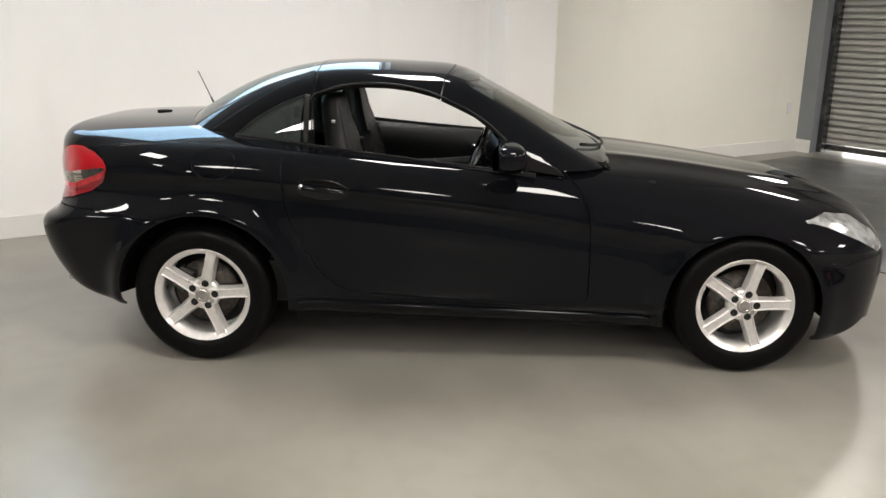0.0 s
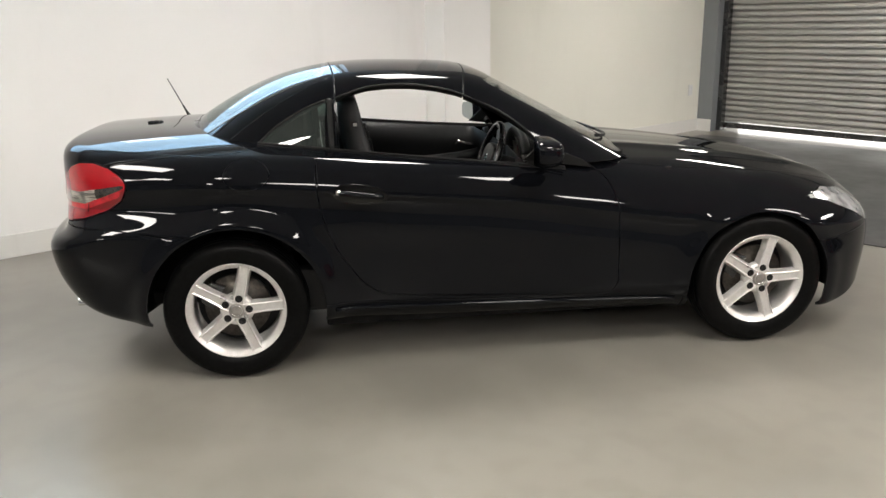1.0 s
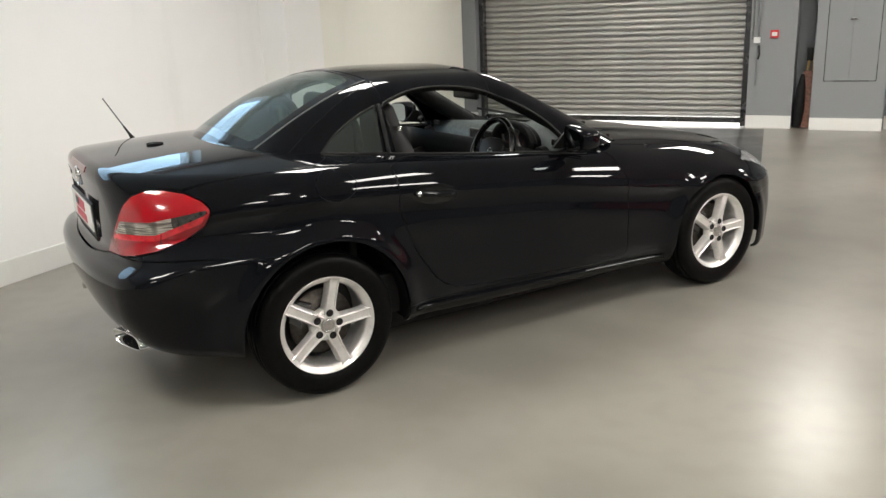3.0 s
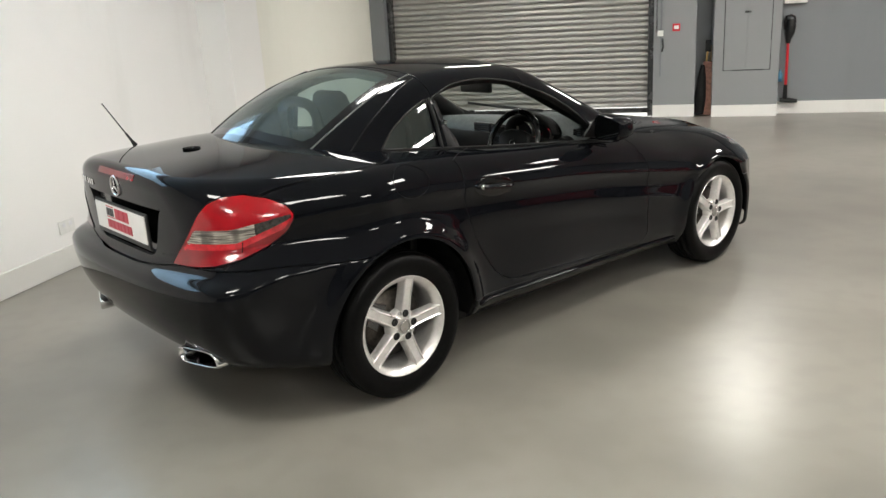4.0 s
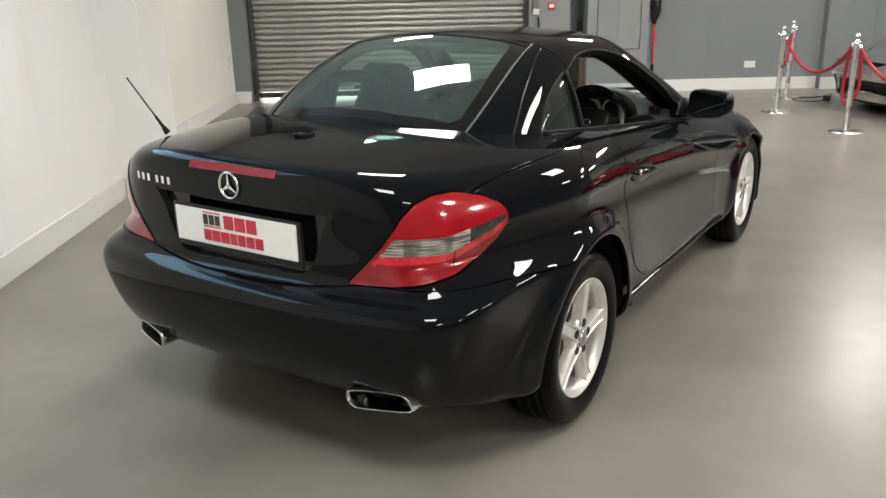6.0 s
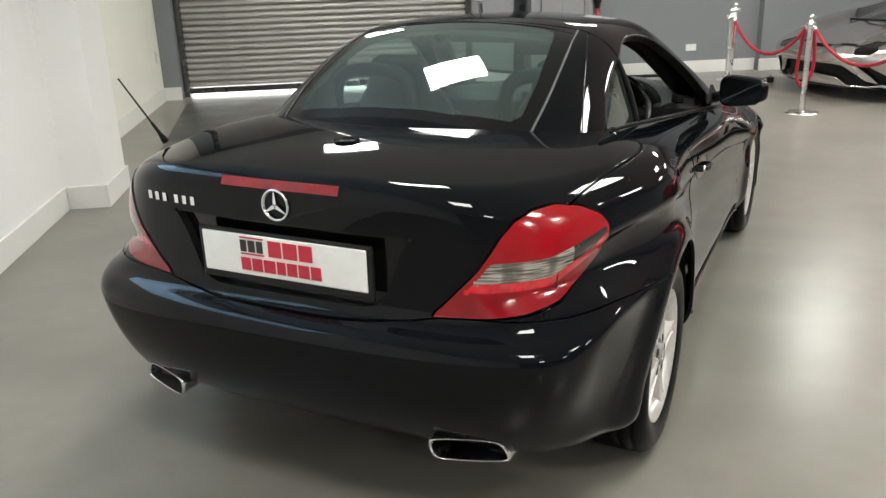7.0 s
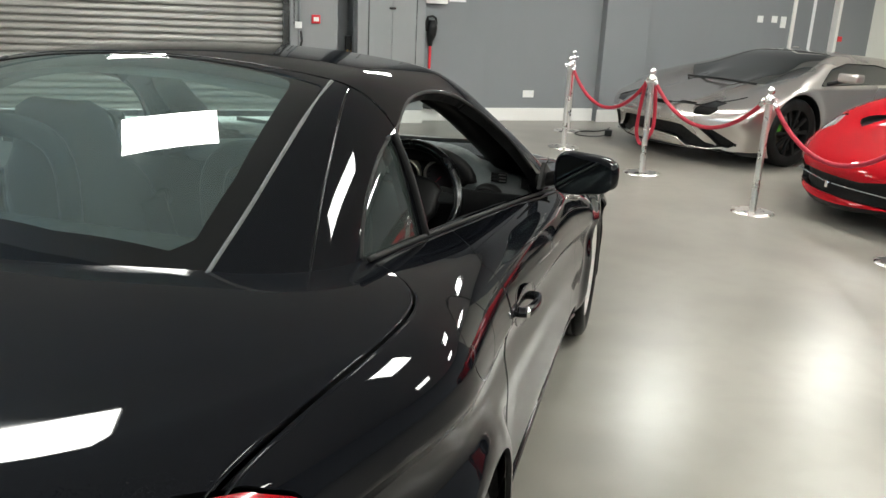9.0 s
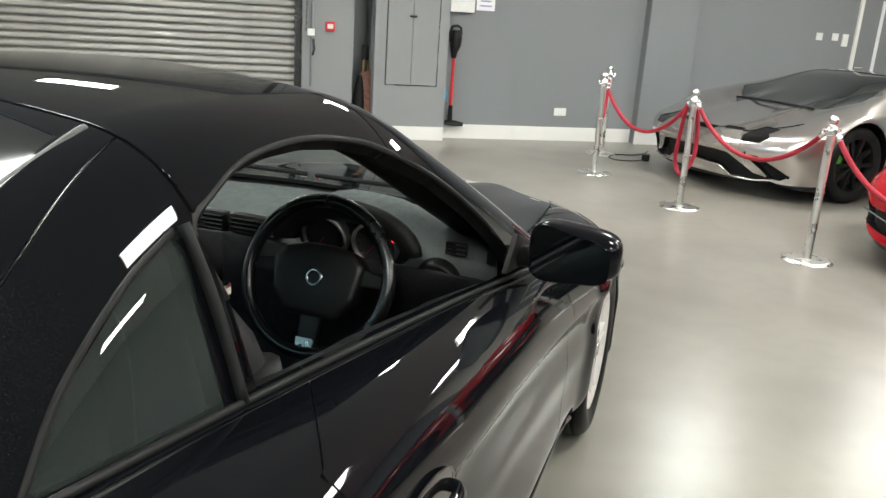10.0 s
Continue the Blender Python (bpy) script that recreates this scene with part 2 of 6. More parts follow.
def lathe(profile, n=48, m=None, close=False):
    """The profile (radius, along) turned round the y axis."""
    bm = bmesh.new()
    rings = []
    for r, a in profile:
        rings.append([bm.verts.new((r * math.cos(2 * math.pi * i / n), a, r * math.sin(2 * math.pi * i / n))) for i in range(n)])
    pairs = list(zip(rings, rings[1:]))
    if close:
        pairs.append((rings[-1], rings[0]))
    for a, b in pairs:
        for i in range(n):
            bm.faces.new((a[i], a[(i + 1) % n], b[(i + 1) % n], b[i]))
    bmesh.ops.remove_doubles(bm, verts=bm.verts, dist=1e-5)
    bmesh.ops.recalc_face_normals(bm, faces=bm.faces)
    if m is not None:
        bmesh.ops.transform(bm, matrix=m, verts=bm.verts)
    return bm


def tube(path, radius, n=10, caps=True, flat=1.0):
    """A round bar along the points of path; radius may be a list."""
    bm = bmesh.new()
    path = [Vector(p) for p in path]
    rad = radius if isinstance(radius, (list, tuple)) else [radius] * len(path)
    rings, side = [], None
    for i, p in enumerate(path):
        t = (path[min(i + 1, len(path) - 1)] - path[max(i - 1, 0)]).normalized()
        if side is None:
            side = t.orthogonal().normalized()
        side = (side - t * side.dot(t)).normalized()
        up = t.cross(side)
        rings.append([bm.verts.new(p + rad[i] * (math.cos(a) * side + flat * math.sin(a) * up)) for a in (2 * math.pi * k / n for k in range(n))])
    for a, b in zip(rings, rings[1:]):
        for i in range(n):
            bm.faces.new((a[i], a[(i + 1) % n], b[(i + 1) % n], b[i]))
    if caps:
        bm.faces.new(rings[0][::-1])
        bm.faces.new(rings[-1])
    bmesh.ops.recalc_face_normals(bm, faces=bm.faces)
    for f in bm.faces:
        f.smooth = True
    return bm


def spline(points, steps=8):
    """A smooth line through the points."""
    pts = [Vector(p) for p in points]
    pts = [pts[0] * 2 - pts[1], *pts, pts[-1] * 2 - pts[-2]]
    out = []
    for a, b, c, d in zip(pts, pts[1:], pts[2:], pts[3:]):
        for k in range(steps):
            t = k / steps
            out.append(0.5 * (2 * b + (c - a) * t + (2 * a - 5 * b + 4 * c - d) * t * t + (3 * b - a - 3 * c + d) * t ** 3))
    return out + [pts[-2]]


def curve(xs, ys):
    """A natural cubic spline as a function of arrays."""
    xs, ys = np.array(xs, float), np.array(ys, float)
    n, h = len(xs), np.diff(xs)
    a, r = np.eye(n), np.zeros(n)
    for i in range(1, n - 1):
        a[i, i - 1:i + 2] = h[i - 1], 2 * (h[i - 1] + h[i]), h[i]
        r[i] = 6 * ((ys[i + 1] - ys[i]) / h[i] - (ys[i] - ys[i - 1]) / h[i - 1])
    c = np.linalg.solve(a, r)

    def value(x):
        x = np.clip(np.asarray(x, float), xs[0], xs[-1])
        i = np.clip(np.searchsorted(xs, x) - 1, 0, n - 2)
        d0, d1, w = xs[i + 1] - x, x - xs[i], h[i]
        return (c[i] * d0 ** 3 + c[i + 1] * d1 ** 3) / (6 * w) + (ys[i] / w - c[i] * w / 6) * d0 + (ys[i + 1] / w - c[i + 1] * w / 6) * d1

    return value


def smax(a, b, k):
    return np.maximum(a, b) + np.maximum(k - np.abs(a - b), 0) ** 2 / (4 * k)


def step(a, b, x):
    t = np.clip((x - a) / (b - a), 0, 1)
    return t * t * (3 - 2 * t)


def sd_poly(px, py, pts, r=0.0):
    """Signed distance to a polygon grown by r."""
    d, inside = np.full(len(px), 1e9), np.zeros(len(px), bool)
    for (ax, ay), (bx, by) in zip(pts, pts[1:] + pts[:1]):
        ex, ey, wx, wy = bx - ax, by - ay, px - ax, py - ay
        t = np.clip((wx * ex + wy * ey) / (ex * ex + ey * ey), 0, 1)
        d = np.minimum(d, (wx - ex * t) ** 2 + (wy - ey * t) ** 2)
        if by != ay:
            inside ^= ((ay > py) != (by > py)) & (px < ex * (py - ay) / ey + ax)
    d = np.sqrt(d)
    return np.where(inside, -d, d) - r


def gradient(fn, co, e=2e-3):
    g = np.stack([fn(co + np.eye(3)[k] * e) - fn(co - np.eye(3)[k] * e) for k in range(3)], 1)
    return g / np.maximum(np.linalg.norm(g, axis=1, keepdims=True), 1e-9)


def shell(fn, lo, hi, ilo, ihi, nx, ny, nz):
    """Half a closed body (y <= 0) as a quad mesh on fn = 0, reached along rays from an inner box to an outer one; open below."""
    xs, ys, zs = np.linspace(lo[0], hi[0], nx + 1), np.linspace(0, lo[1], ny + 1), np.linspace(lo[2], hi[2], nz + 1)
    rim = [(lo[0], y) for y in ys] + [(x, lo[1]) for x in xs[1:]] + [(hi[0], y) for y in ys[::-1][1:]]
    outer, faces, n = [], [], len(rim)
    for z in zs:
        outer += [(x, y, z) for x, y in rim]
    for j in range(nz):
        for i in range(n - 1):
            a = j * n + i
            faces.append((a, a + 1, a + n + 1, a + n))
    idx = {}
    for i, x in enumerate(xs):
        for j, y in enumerate(ys):
            if i == 0:
                idx[i, j] = nz * n + j
            elif j == ny:
                idx[i, j] = nz * n + ny + i
            elif i == nx:
                idx[i, j] = nz * n + 2 * ny + nx - j
            else:
                idx[i, j] = len(outer)
                outer.append((x, y, hi[2]))
    for i in range(nx):
        for j in range(ny):
            faces.append((idx[i, j], idx[i, j + 1], idx[i + 1, j + 1], idx[i + 1, j]))
    o = np.array(outer, float)
    inn = np.clip(o, ilo, ihi)
    a, b = np.zeros(len(o)), np.ones(len(o))
    for _ in range(30):
        m = (a + b) / 2
        out = fn(inn + (o - inn) * m[:, None]) > 0
        b, a = np.where(out, m, b), np.where(out, a, m)
    co = inn + (o - inn) * ((a + b) / 2)[:, None]
    co[np.abs(o[:, 1]) < 1e-9, 1] = 0
    bm = bmesh.new()
    vs = [bm.verts.new(c) for c in co]
    for f in faces:
        bm.faces.new([vs[i] for i in f])
    bmesh.ops.remove_doubles(bm, verts=bm.verts, dist=1e-5)
    return bm


def cut(bm, fn):
    """Split the faces of bm along fn = 0."""
    if not bm.verts:
        return
    co = np.array([v.co[:] for v in bm.verts])
    val = fn(co)
    val[np.abs(val) < 1.5e-4] = 0
    bm.verts.index_update()
    on = {v for v, k in zip(bm.verts, val) if k == 0}
    for e in list(bm.edges):
        a, b = e.verts
        va, vb = val[a.index], val[b.index]
        if va * vb < 0:
            on.add(bmesh.utils.edge_split(e, a, va / (va - vb))[1])
    for f in list(bm.faces):
        vs = [v for v in f.verts if v in on]
        if len(vs) >= 2:
            a, b = vs[0], vs[1] if len(vs) == 2 else vs[len(vs) // 2]
            if not any(b in e.verts for e in a.link_edges):
                bmesh.utils.face_split(f, a, b)


def take(bm, fn, keep=False):
    """Cut along fn = 0, then move the faces inside (fn < 0) into a mesh of their own."""
    cut(bm, fn)
    faces = list(bm.faces)
    if not faces:
        return bmesh.new()
    mid = np.array([f.calc_center_median()[:] for f in faces])
    ins = [f for f, k in zip(faces, fn(mid)) if k < 0]
    out, mp = bmesh.new(), {}
    for f in ins:
        for v in f.verts:
            if v not in mp:
                mp[v] = out.verts.new(v.co)
        out.faces.new([mp[v] for v in f.verts])
    if not keep:
        bmesh.ops.delete(bm, geom=ins, context="FACES")
    return out


def gap(bm, fn, g, where=None):
    """Take out a seam of half-width g along fn = 0, within where < 0."""
    lim = where or (lambda p: np.full(len(p), -1.0))
    cut(bm, lambda p: np.where(lim(p) < 0.06, fn(p) - g, 1.0))
    cut(bm, lambda p: np.where(lim(p) < 0.06, fn(p) + g, 1.0))
    faces = list(bm.faces)
    mid = np.array([f.calc_center_median()[:] for f in faces])
    bad = (np.abs(fn(mid)) < g) & (lim(mid) < 0)
    bmesh.ops.delete(bm, geom=[f for f, k in zip(faces, bad) if k], context="FACES")


def refine(bm, fn, times=1):
    """Halve the faces of bm and lay the new corners on fn = 0."""
    bmesh.ops.triangulate(bm, faces=[f for f in bm.faces if len(f.verts) > 4])
    for _ in range(times):
        bmesh.ops.subdivide_edges(bm, edges=bm.edges[:], cuts=1, use_grid_fill=True)
        co = np.array([v.co[:] for v in bm.verts])
        for _ in range(2):
            g = np.stack([fn(co + np.eye(3)[k] * 2e-3) - fn(co - np.eye(3)[k] * 2e-3) for k in range(3)], 1) / 4e-3
            co = co - g * (fn(co) / np.maximum((g * g).sum(1), 1e-6))[:, None]
        for v, c in zip(bm.verts, co):
            v.co = c
    return bm


def panel(name, bm, fn, material, parent, label="", depth=0.012, both=False, flip=False, push=0.0):
    """A sheet cut from the surface fn = 0, with its edges turned in; both: joined with its mirror image; flip: mirrored."""
    bmesh.ops.dissolve_degenerate(bm, dist=2e-5, edges=bm.edges)
    if both:
        mp = {v: v if abs(v.co.y) < 1e-5 else bm.verts.new((v.co.x, -v.co.y, v.co.z)) for v in list(bm.verts)}
        for f in list(bm.faces):
            try:
                bm.faces.new([mp[v] for v in reversed(f.verts)])
            except ValueError:
                pass
    bm.verts.ensure_lookup_table()
    co = np.array([v.co[:] for v in bm.verts])
    nrm = gradient(fn, co)
    bm.normal_update()
    bm.verts.index_update()
    facing = sum(f.normal.dot(Vector(nrm[f.verts[0].index])) for f in bm.faces)
    if facing < 0:
        bmesh.ops.reverse_faces(bm, faces=bm.faces)
    for v, g in zip(bm.verts, nrm):
        v.co += Vector(g) * push
    count = len(bm.verts)
    rim = [e for e in bm.edges if len(e.link_faces) == 1]
    a_of, b_of = {}, {}
    loops = [(l.vert, l.link_loop_next.vert) for e in rim for l in e.link_loops]
    for v in {v for pair in loops for v in pair}:
        g = Vector(nrm[v.index])
        a_of[v], b_of[v] = bm.verts.new(v.co), bm.verts.new(v.co - g * depth)
    for a, b in loops:
        bm.faces.new((a_of[b], a_of[a], b_of[a], b_of[b])).material_index = 1
    bm.verts.index_update()
    allnrm = np.zeros((len(bm.verts), 3))
    allnrm[:count] = nrm
    me = bpy.data.meshes.new(name)
    if flip:
        for v in bm.verts:
            v.co.y = -v.co.y
        bmesh.ops.reverse_faces(bm, faces=bm.faces)
        allnrm[:, 1] *= -1
    bm.to_mesh(me)
    bm.free()
    for f in me.polygons:
        f.use_smooth = True
    me.normals_split_custom_set_from_vertices(allnrm.tolist())
    me.materials.append(material)
    me.materials.append(M_TRIM)
    ob = new(name, me)
    ob.parent = parent
    if label:
        ob["label"] = label
    return ob

# ---- the room ----
def slab(name, u0, u1, v0, v1, z0, z1, material, bevel=0.0, parent=None, label="", category="", kind="structure"):
    bm = box(((u0 + u1) / 2, (v0 + v1) / 2, (z0 + z1) / 2), (u1 - u0, v1 - v0, z1 - z0), bevel, ROOM)
    ob = mesh_obj(name, bm, material, parent, "", False)
    return tagged(ob, label, category, "", kind)


slab("floor", -9.5, 9.5, -12, 5, -0.2, 0, M_FLOOR, 0, None, "polished grey concrete floor with soft reflections", "floor")
slab("ceiling", -9.5, 9.5, -12, 5, H_CEIL, H_CEIL + 0.15, M_CEIL, 0, None, "plain pale ceiling carrying square lamps", "ceiling")
V_WHITE, V_CREAM, U_BACK = 2.835, 3.10, 7.16
V_PILLAR = 2.563
P0, P1 = 1.985, 2.560
W0, W1, WZ0, WZ1 = -2.3, 1.0, 1.92, 2.75
slab("wall_west", -9.5, P0, V_WHITE, V_WHITE + 0.25, 0, WZ0, M_WHITE, 0, None, "smooth white painted showroom wall", "wall")
slab("wall_west_top", -9.5, P0, V_WHITE, V_WHITE + 0.25, WZ1, H_CEIL, M_WHITE, 0, None, "white painted wall over the high window", "wall")
slab("wall_west_end", -9.5, W0, V_WHITE, V_WHITE + 0.25, WZ0, WZ1, M_WHITE, 0, None, "white painted wall beside the high window", "wall")
slab("wall_west_pier", W1, P0, V_WHITE, V_WHITE + 0.25, WZ0, WZ1, M_WHITE, 0, None, "white painted wall beside the high window", "wall")
high = thing("window_1", "long high-level window letting in cool daylight", "window", kind="structure")
part("pane", box(((W0 + W1) / 2, V_WHITE + 0.14, (WZ0 + WZ1) / 2), (W1 - W0 - 0.06, 0.006, WZ1 - WZ0 - 0.06), 0, ROOM), M_CLEAR, high).visible_shadow = False
for u in (W0 + 0.02, W1 - 0.02):
    part("window_frame", box((u, V_WHITE + 0.14, (WZ0 + WZ1) / 2), (0.04, 0.06, WZ1 - WZ0 - 0.085), 0.004, ROOM), M_WHITEPL, high)
for z in (WZ0 + 0.02, WZ1 - 0.02):
    part("window_frame", box(((W0 + W1) / 2, V_WHITE + 0.14, z), (W1 - W0, 0.06, 0.04), 0.004, ROOM), M_WHITEPL, high)
sky = mesh_obj("backdrop_sky", box(((W0 + W1) / 2, V_WHITE + 0.40, (WZ0 + WZ1) / 2), (W1 - W0 + 0.9, 0.03, WZ1 - WZ0 + 0.45), 0, ROOM), glow("cool_daylight", (0.60, 0.78, 1.0), 5.0))
tagged(sky, "cool blue daylight outside the high window", "backdrop", kind="structure")
slab("wall_pillar", P0, P1, V_PILLAR, V_CREAM + 0.25, 0, H_CEIL, M_PILLAR, 0.004, None, "off-white painted wall pillar standing proud", "pillar")
slab("wall_north_west", P1, 7.9, V_CREAM, V_CREAM + 0.25, 0, H_CEIL, M_CREAM, 0, None, "cream painted wall beside the roller shutter", "wall")
# unseen wall added to close the room, grey to keep reflections dark
slab("wall_end", -9.5, -9.25, -9.05, V_WHITE, 0, H_CEIL, M_GREY, 0, None, "unseen grey wall added to close the room", "wall")

# shutter opening: grey posts, lintel, slats
POST_U, POST_V, PIER_U = 6.96, 2.885, 7.03
slab("shutter_post", POST_U, 7.68, POST_V, V_CREAM, 0, H_CEIL, M_GREY, 0.004, None, "dark grey painted post beside the shutter", "pillar")
slab("shutter_pier", PIER_U, 7.68, -1.360, -0.822, 0, H_CEIL, M_GREY2, 0.004, None, "grey painted pier beside the roller shutter", "pillar")
slab("shutter_lintel", 7.13, 7.68, -0.822, POST_V, 2.75, H_CEIL, M_GREY, 0.004, None, "grey painted lintel over the roller shutter", "lintel")
slab("wall_recess", 7.52, 7.72, -1.800, -1.360, 0, H_CEIL, M_GREY, 0, None, "dark grey wall at the back of a narrow recess", "wall")
slab("wall_recess_side", U_BACK + 0.25, 7.52, -1.800, -1.572, 0, H_CEIL, M_GREY, 0, None, "dark grey side of a narrow recess", "wall")
slab("wall_north", U_BACK, U_BACK + 0.25, -4.768, -1.570, 0, H_CEIL, M_GREY, 0, None, "dark grey painted back wall", "wall")
slab("wall_pilaster", U_BACK - 0.13, U_BACK + 0.25, -5.38, -4.768, 0, H_CEIL, M_GREY, 0.004, None, "grey painted wall pilaster standing proud", "pillar")
slab("wall_north_far", U_BACK, U_BACK + 0.25, -7.655, -5.38, 0, H_CEIL, M_GREY, 0, None, "dark grey painted back wall", "wall")
slab("wall_over_door", U_BACK, U_BACK + 0.25, -9.05, -7.655, 2.1, H_CEIL, M_GREY, 0, None, "grey painted wall above the doors", "wall")
slab("wall_east", 4.6, 9.5, -9.3, -9.05, 0, H_CEIL, M_CREAM, 0, None, "cream painted side wall", "wall")
# unseen stretch added in dark grey so the black car mirrors less brightness
slab("wall_east_near", -9.5, 4.6, -9.3, -9.05, 0, H_CEIL, M_GREY, 0, None, "unseen dark grey wall added to darken reflections", "wall")


def skirting(u0, u1, v0, v1):
    slab("baseboard", u0, u1, v0, v1, 0, 0.16, M_SKIRT, 0.005, None, "white painted skirting board, slightly scuffed", "skirting board")


skirting(-9.2, P0 - 0.02, V_WHITE - 0.018, V_WHITE)
skirting(P0 - 0.018, P0, V_PILLAR, V_WHITE - 0.02)
skirting(P0 - 0.018, P1 + 0.018, V_PILLAR - 0.018, V_PILLAR)
skirting(P1 + 0.002, P1 + 0.018, V_PILLAR + 0.002, V_CREAM - 0.02)
skirting(P1 + 0.02, POST_U - 0.02, V_CREAM - 0.018, V_CREAM)
skirting(POST_U - 0.018, POST_U, POST_V, V_CREAM)
skirting(PIER_U - 0.018, PIER_U, -1.360, -0.822)
skirting(U_BACK - 0.018, U_BACK, -4.75, -2.40)
skirting(U_BACK - 0.148, U_BACK - 0.13, -5.398, -4.75)
skirting(U_BACK - 0.018, U_BACK, -7.60, -5.40)

shutter = thing("roller_shutter", "closed galvanised steel roller shutter with grimy ribbed slats", "roller shutter", kind="structure")
U_SH, V_SH = 7.20, 1.03
slat_prof = [(-0.032, 0.0), (0.012, 0.0), (0.018, 0.005), (0.019, 0.022), (0.014, 0.042), (0.006, 0.057), (-0.032, 0.062), (-0.032, 0.0762)]
slat_mesh = bpy.data.meshes.new("slat")
sbm = bmesh.new()
front = [[sbm.verts.new((-d, v, z)) for d, z in slat_prof] for v in (-1.86, 1.86)]
for k in range(len(slat_prof) - 1):
    sbm.faces.new((front[0][k], front[1][k], front[1][k + 1], front[0][k + 1]))
back = [[sbm.verts.new((0.05, v, z)) for z in (0.0, 0.0762)] for v in (-1.86, 1.86)]
sbm.faces.new((back[0][0], back[0][1], back[1][1], back[1][0]))
sbm.to_mesh(slat_mesh)
sbm.free()
for f in slat_mesh.polygons:
    f.use_smooth = True
slat_mesh.materials.append(M_SLAT)
for k in range(35):
    ob = new("slat", slat_mesh)
    ob.parent = shutter
    ob.matrix_basis = ROOM @ Matrix.Translation((U_SH, V_SH, 0.119 + 0.0762 * k))
part("bottom_rail", box((U_SH, V_SH, 0.075), (0.05, 3.66, 0.07), 0.006, ROOM), M_DARKCH, shutter, "dark steel bottom rail with a rubber seal")
for v in (-0.785, 2.85):
    part("guide_rail", box((7.14, v, 1.38), (0.11, 0.07, 2.74), 0.006, ROOM), M_DARKCH, shutter, "dark steel guide rail")
yard = mesh_obj("backdrop", box((8.5, V_SH, 1.5), (0.04, 7.0, 3.4), 0, ROOM), glow("daylight", (1.0, 0.98, 0.94), 5.0))
tagged(yard, "bright daylight outside the shutter", "backdrop", kind="structure")
tagged(mesh_obj("outer_ground", box((8.35, V_SH, -0.06), (1.2, 4.2, 0.1), 0, ROOM), M_FLOOR), "pale paving outside the shutter", "ground", kind="structure")

MAT_AT = ROOM @ Matrix.Translation((2.715, -1.395, 0)) @ Matrix.Rotation(radians(4.5), 4, "Z")
mat = tagged(mesh_obj("floor_mat", box((2.10, 1.93, 0.002), (4.20, 3.86, 0.006), 0.001, MAT_AT), M_MAT),
             "large dark grey rubber matting laid before the shutter", "floor mat")

# lamps in the ceiling
lamp = thing("ceiling_lamp", "square white led panel lamp, switched on", "ceiling lamp", "ceiling lamps", at=ROOM @ Matrix.Translation((*LAMPS[0], H_CEIL)))
part("frame", box((0, 0, -0.012), (0.65, 0.65, 0.024), 0.004), M_WHITEPL, lamp, "white lamp frame")
part("diffuser", box((0, 0, -0.026), (0.6, 0.6, 0.008), 0.002), M_LAMP, lamp, "glowing white diffuser")
for u, v in LAMPS[1:]:
    copy_thing(lamp, ROOM @ Matrix.Translation((u, v, H_CEIL)))

# ---- the black roadster ----
# x forwards, y to its left, z up; the middle of the wheelbase stands over the origin
WB, TYRE_R = 1.215, 0.316
half_width = curve((-2.1, -1.7, -1.45, -1.215, -0.95, -0.6, -0.2, 0.3, 0.7, 1.0, 1.215, 1.5, 1.8, 2.1),
                   (0.845, 0.874, 0.884, 0.885, 0.871, 0.860, 0.858, 0.858, 0.861, 0.869, 0.874, 0.862, 0.815, 0.74))
crease_z = curve((-2.1, -1.6, -1.2, -0.8, -0.4, 0.0, 0.4, 0.8, 1.2, 2.1), (0.80, 0.865, 0.872, 0.84, 0.80, 0.76, 0.70, 0.64, 0.60, 0.55))
top_mid = curve((-2.1, -1.98, -1.85, -1.6, -1.3, -1.0, -0.76, -0.3, 0.1, 0.5, 0.8, 1.1, 1.4, 1.65, 1.85, 2.0, 2.1),
                (1.016, 1.034, 1.045, 1.056, 1.060, 1.040, 1.005, 0.955, 0.946, 0.940, 0.915, 0.878, 0.832, 0.785, 0.715, 0.64, 0.56))
top_edge = curve((-2.1, -1.98, -1.85, -1.6, -1.3, -1.0, -0.76, -0.3, 0.1, 0.5, 0.8, 1.1, 1.4, 1.65, 1.85, 2.0, 2.1),
                 (0.980, 0.985, 0.990, 1.001, 1.013, 1.000, 0.978, 0.936, 0.908, 0.888, 0.856, 0.815, 0.765, 0.70, 0.63, 0.56, 0.50))
tail_x = curve((0.15, 0.22, 0.30, 0.38, 0.46, 0.54, 0.60, 0.635, 0.652, 0.668, 0.685, 0.73, 0.80, 0.90, 1.0, 1.1),
               (-1.85, -1.895, -1.955, -2.01, -2.045, -2.064, -2.070, -2.062, -2.044, -2.012, -1.994, -1.986, -1.985, -1.988, -1.994, -1.998))
nose_x = curve((0.1, 0.2, 0.3, 0.42, 0.52, 0.62, 0.72, 0.9), (1.99, 2.00, 2.015, 2.03, 2.03, 2.0, 1.94, 1.83))
sill_z = curve((-2.1, -1.9, -1.6, -1.2, -0.8, -0.5, 0.3, 0.8, 1.2, 1.6, 1.9, 2.1), (0.33, 0.29, 0.25, 0.24, 0.23, 0.215, 0.195, 0.18, 0.175, 0.155, 0.15, 0.16))


